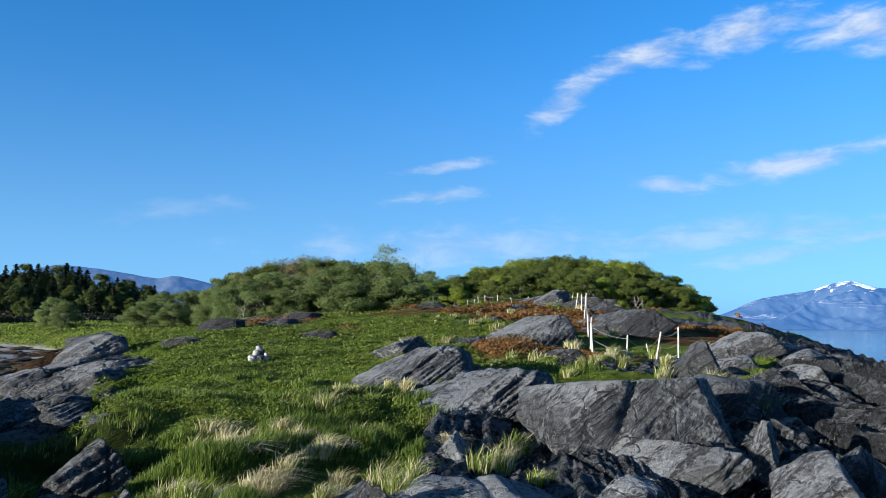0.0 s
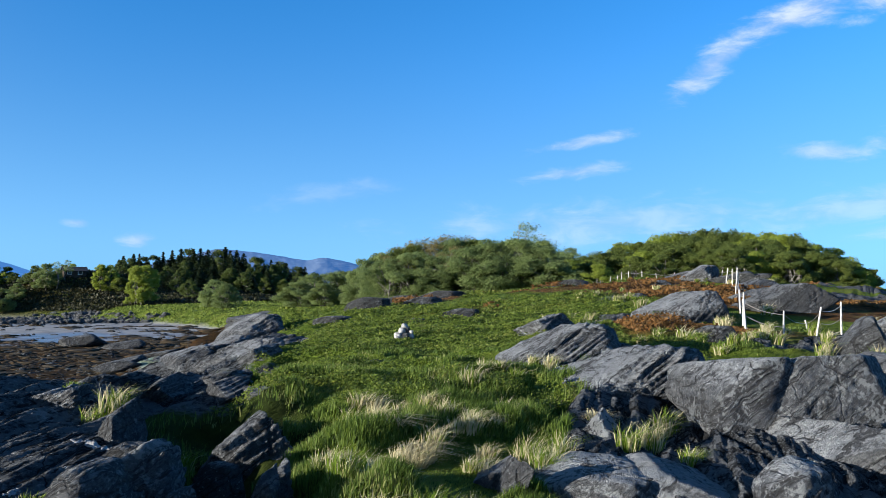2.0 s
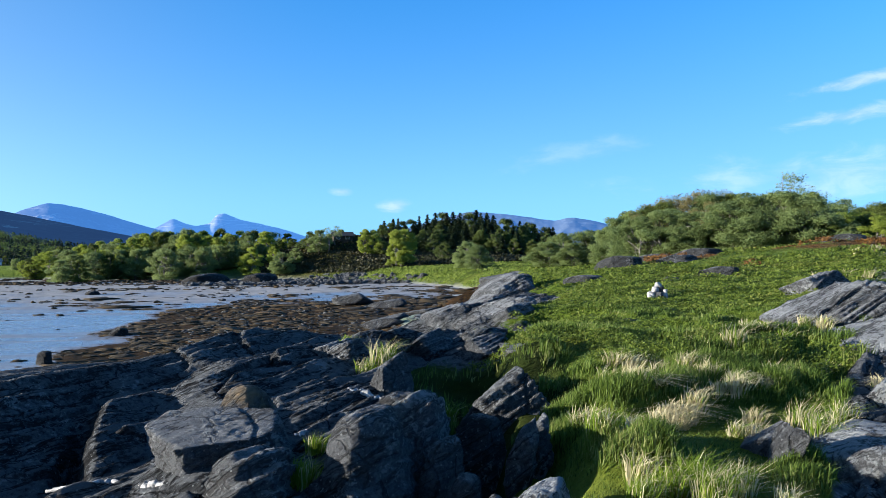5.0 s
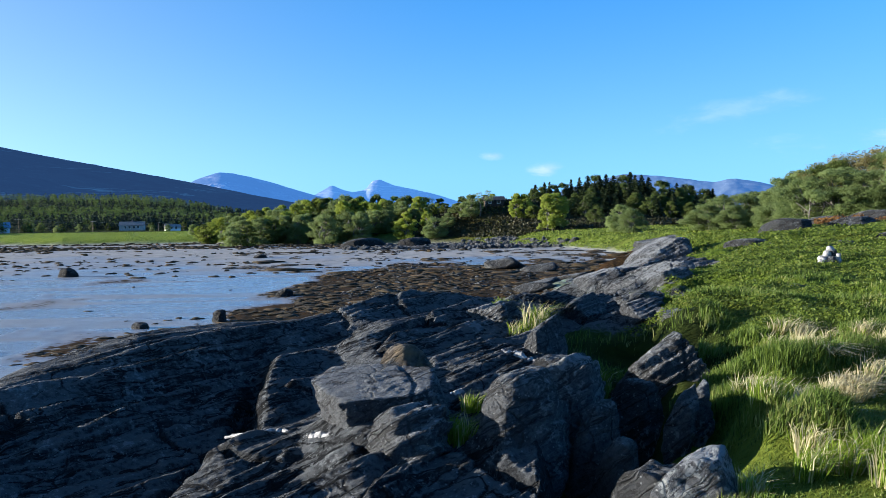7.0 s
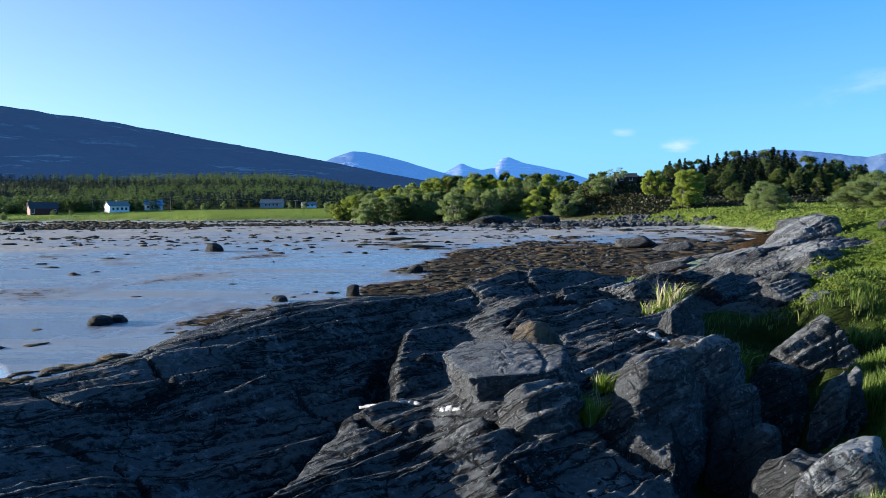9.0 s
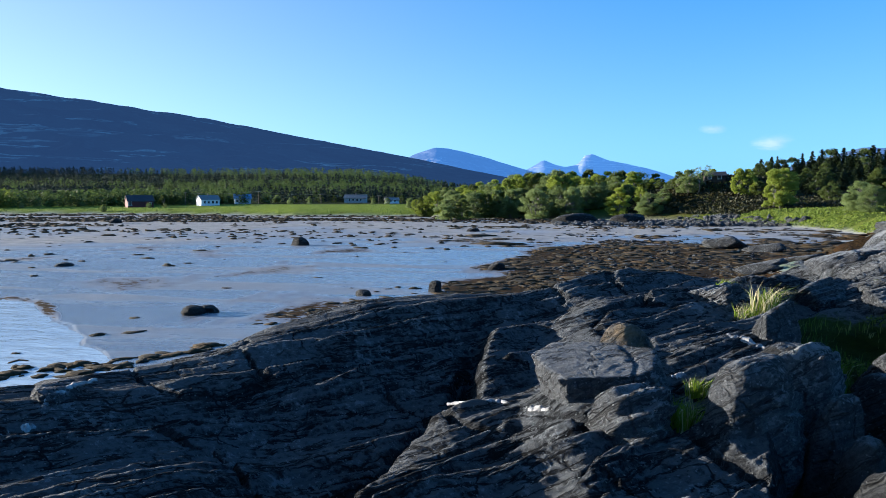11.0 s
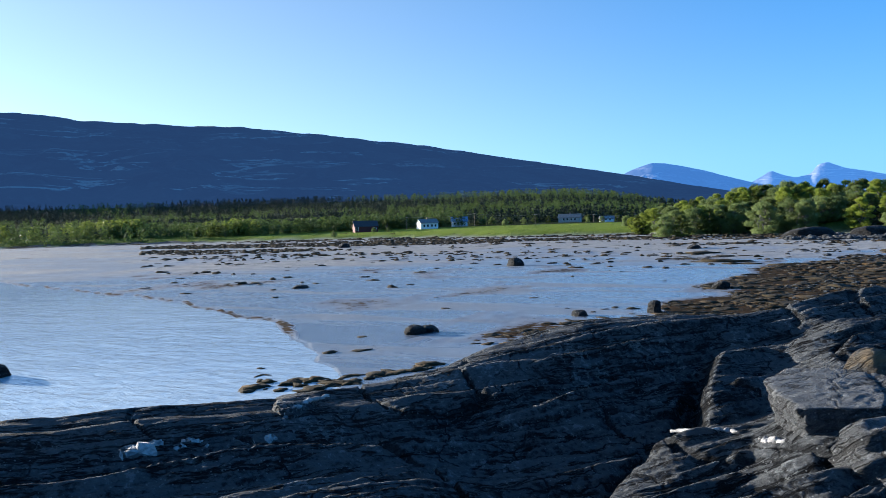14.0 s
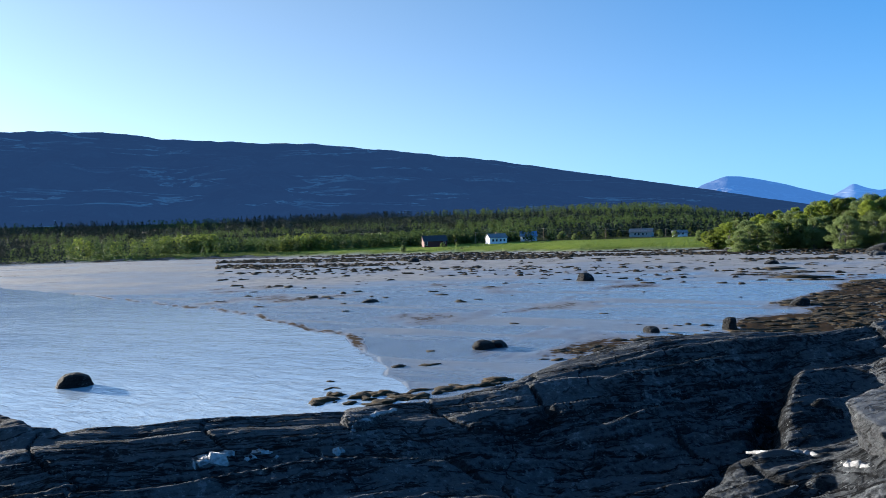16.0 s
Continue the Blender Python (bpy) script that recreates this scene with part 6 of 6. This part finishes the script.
def house(label, deg, dist, length, depth, wall, ridge, turn, paint, roof_col, windows, chimney=True, raise_by=0.0, name="house"):
    x, y = spot(deg, dist)
    root = tagged(new(name), label, name)
    root.matrix_world = pose(x, y, height(x, y) + raise_by, 0, 0, deg + turn)
    L, D = length / 2, depth / 2
    bm = bmesh.new()
    rows = [[bm.verts.new((sx * L, sy, sz)) for sy, sz in ((-D, -0.5), (-D, wall), (0, ridge), (D, wall), (D, -0.5))] for sx in (-1, 1)]
    for k in range(5):
        bm.faces.new((rows[0][k], rows[0][(k + 1) % 5], rows[1][(k + 1) % 5], rows[1][k]))
    bm.faces.new(rows[0][::-1])
    bm.faces.new(rows[1])
    bmesh.ops.recalc_face_normals(bm, faces=bm.faces)
    part("wall", bm, surface("paint", paint), root)
    for sy in (-1, 1):
        bm = bmesh.new()
        e, lift = 0.45, 0.06
        slope = (ridge - wall) / D
        pts = [(-L - e, 0, ridge + lift), (L + e, 0, ridge + lift), (L + e, sy * (D + e), wall - slope * e + lift), (-L - e, sy * (D + e), wall - slope * e + lift)]
        lower = [bm.verts.new(p) for p in pts]
        upper = [bm.verts.new((p[0], p[1], p[2] + 0.18)) for p in pts]
        bm.faces.new(lower)
        bm.faces.new(upper)
        for k in range(4):
            bm.faces.new((lower[k], lower[(k + 1) % 4], upper[(k + 1) % 4], upper[k]))
        bmesh.ops.recalc_face_normals(bm, faces=bm.faces)
        part("roof", bm, surface("paint", roof_col), root)
    if chimney:
        part("chimney", box(-0.35, 0.35, -0.35, 0.35, ridge - 0.4, ridge + 0.9), surface("paint", (0.30, 0.20, 0.17)), root)
    for wx, wz, ww, wh in windows:
        win = part("window", box(wx - ww / 2 - 0.1, wx + ww / 2 + 0.1, -D - 0.07, -D + 0.02, wz - wh / 2 - 0.1, wz + wh / 2 + 0.1), surface("paint", (0.75, 0.75, 0.73)), root)
        part("pane", box(wx - ww / 2, wx + ww / 2, -D - 0.10, -D - 0.074, wz - wh / 2, wz + wh / 2), surface("glass"), win)
    return root


FOUR = [(-3.0, 1.6, 1.0, 1.2), (-1.0, 1.6, 1.0, 1.2), (1.2, 1.6, 1.0, 1.2), (3.2, 1.6, 1.0, 1.2)]
house("red barn with dark roof beside the field", 35.1, 425, 12, 7, 3.0, 5.6, 12, (0.11, 0.028, 0.026), (0.06, 0.06, 0.07), [(-5, 1.8, 1.4, 2.2), (4.5, 1.8, 1.0, 1.0)], False, 0.0, "barn")
house("white wooden farmhouse with grey roof", 30.75, 430, 9.5, 7, 3.0, 5.0, 20, (0.80, 0.80, 0.80), (0.20, 0.21, 0.23), FOUR)
house("low house with bluish metal roof", 28.5, 455, 8.5, 7, 2.8, 5.2, 5, (0.55, 0.60, 0.66), (0.16, 0.30, 0.50), FOUR[:3], False)
house("pale house with grey roof behind the birches", 20.8, 460, 12, 7, 2.6, 4.4, -8, (0.36, 0.36, 0.35), (0.18, 0.19, 0.20), FOUR)
house("small white shed at the edge of the field", 18.3, 440, 7, 5, 1.8, 3.0, 10, (0.75, 0.75, 0.74), (0.22, 0.22, 0.24), FOUR[1:3], False, 0.0, "shed")
house("dark timber cabin on the heathery slope", -3.6, 246, 5.6, 4.5, 1.5, 2.5, 8, (0.055, 0.035, 0.025), (0.04, 0.04, 0.045), [(-1.5, 1.0, 0.9, 0.8), (1.2, 1.0, 0.9, 0.8)], False, 0.1, "cabin")


# ---------------------------------------------------------------- power line
poles = []
for deg, dist, top in ((32.2, 440, 0.8), (27.43, 436, 0.92), (23.2, 440, 0.73), (19.2, 446, 0.61), (15.4, 450, 0.6)):
    x, y = spot(deg, dist)
    z = height(x, y)
    zt = 5 + dist * math.tan(radians(top))
    pole = tagged(new("power_pole"), "thin wooden power pole behind the field", "pole", group="power poles")
    pole.location = (x, y, z)
    v, f = tube([(0, 0, -0.5), (0, 0, (zt - z) / 2), (0, 0, zt - z)], [0.14, 0.12, 0.10], 8)
    part_mesh("mast", give(mesh_np("mast", v, f, True), surface("bark", (0.10, 0.08, 0.06), (0.22, 0.18, 0.14))), pole)
    part("crossarm", box(-0.9, 0.9, -0.06, 0.06, zt - z - 0.5, zt - z - 0.36), surface("greywood"), pole)
    poles.append(Vector((x, y, zt - 0.4)))
for k, (a, b) in enumerate(zip(poles[:-1], poles[1:])):
    t = np.linspace(0, 1, 13)[:, None]
    pts = np.array(a) + (np.array(b) - np.array(a)) * t - np.array([0, 0, 1.0]) * 0.9 * np.sin(t * np.pi)
    v, f = tube(pts, np.full(13, 0.022), 4)
    tagged(new("power_line", give(mesh_np("power_line", v, f), surface("metalwire"))), "thin power line between the poles", "cable", group="power lines")
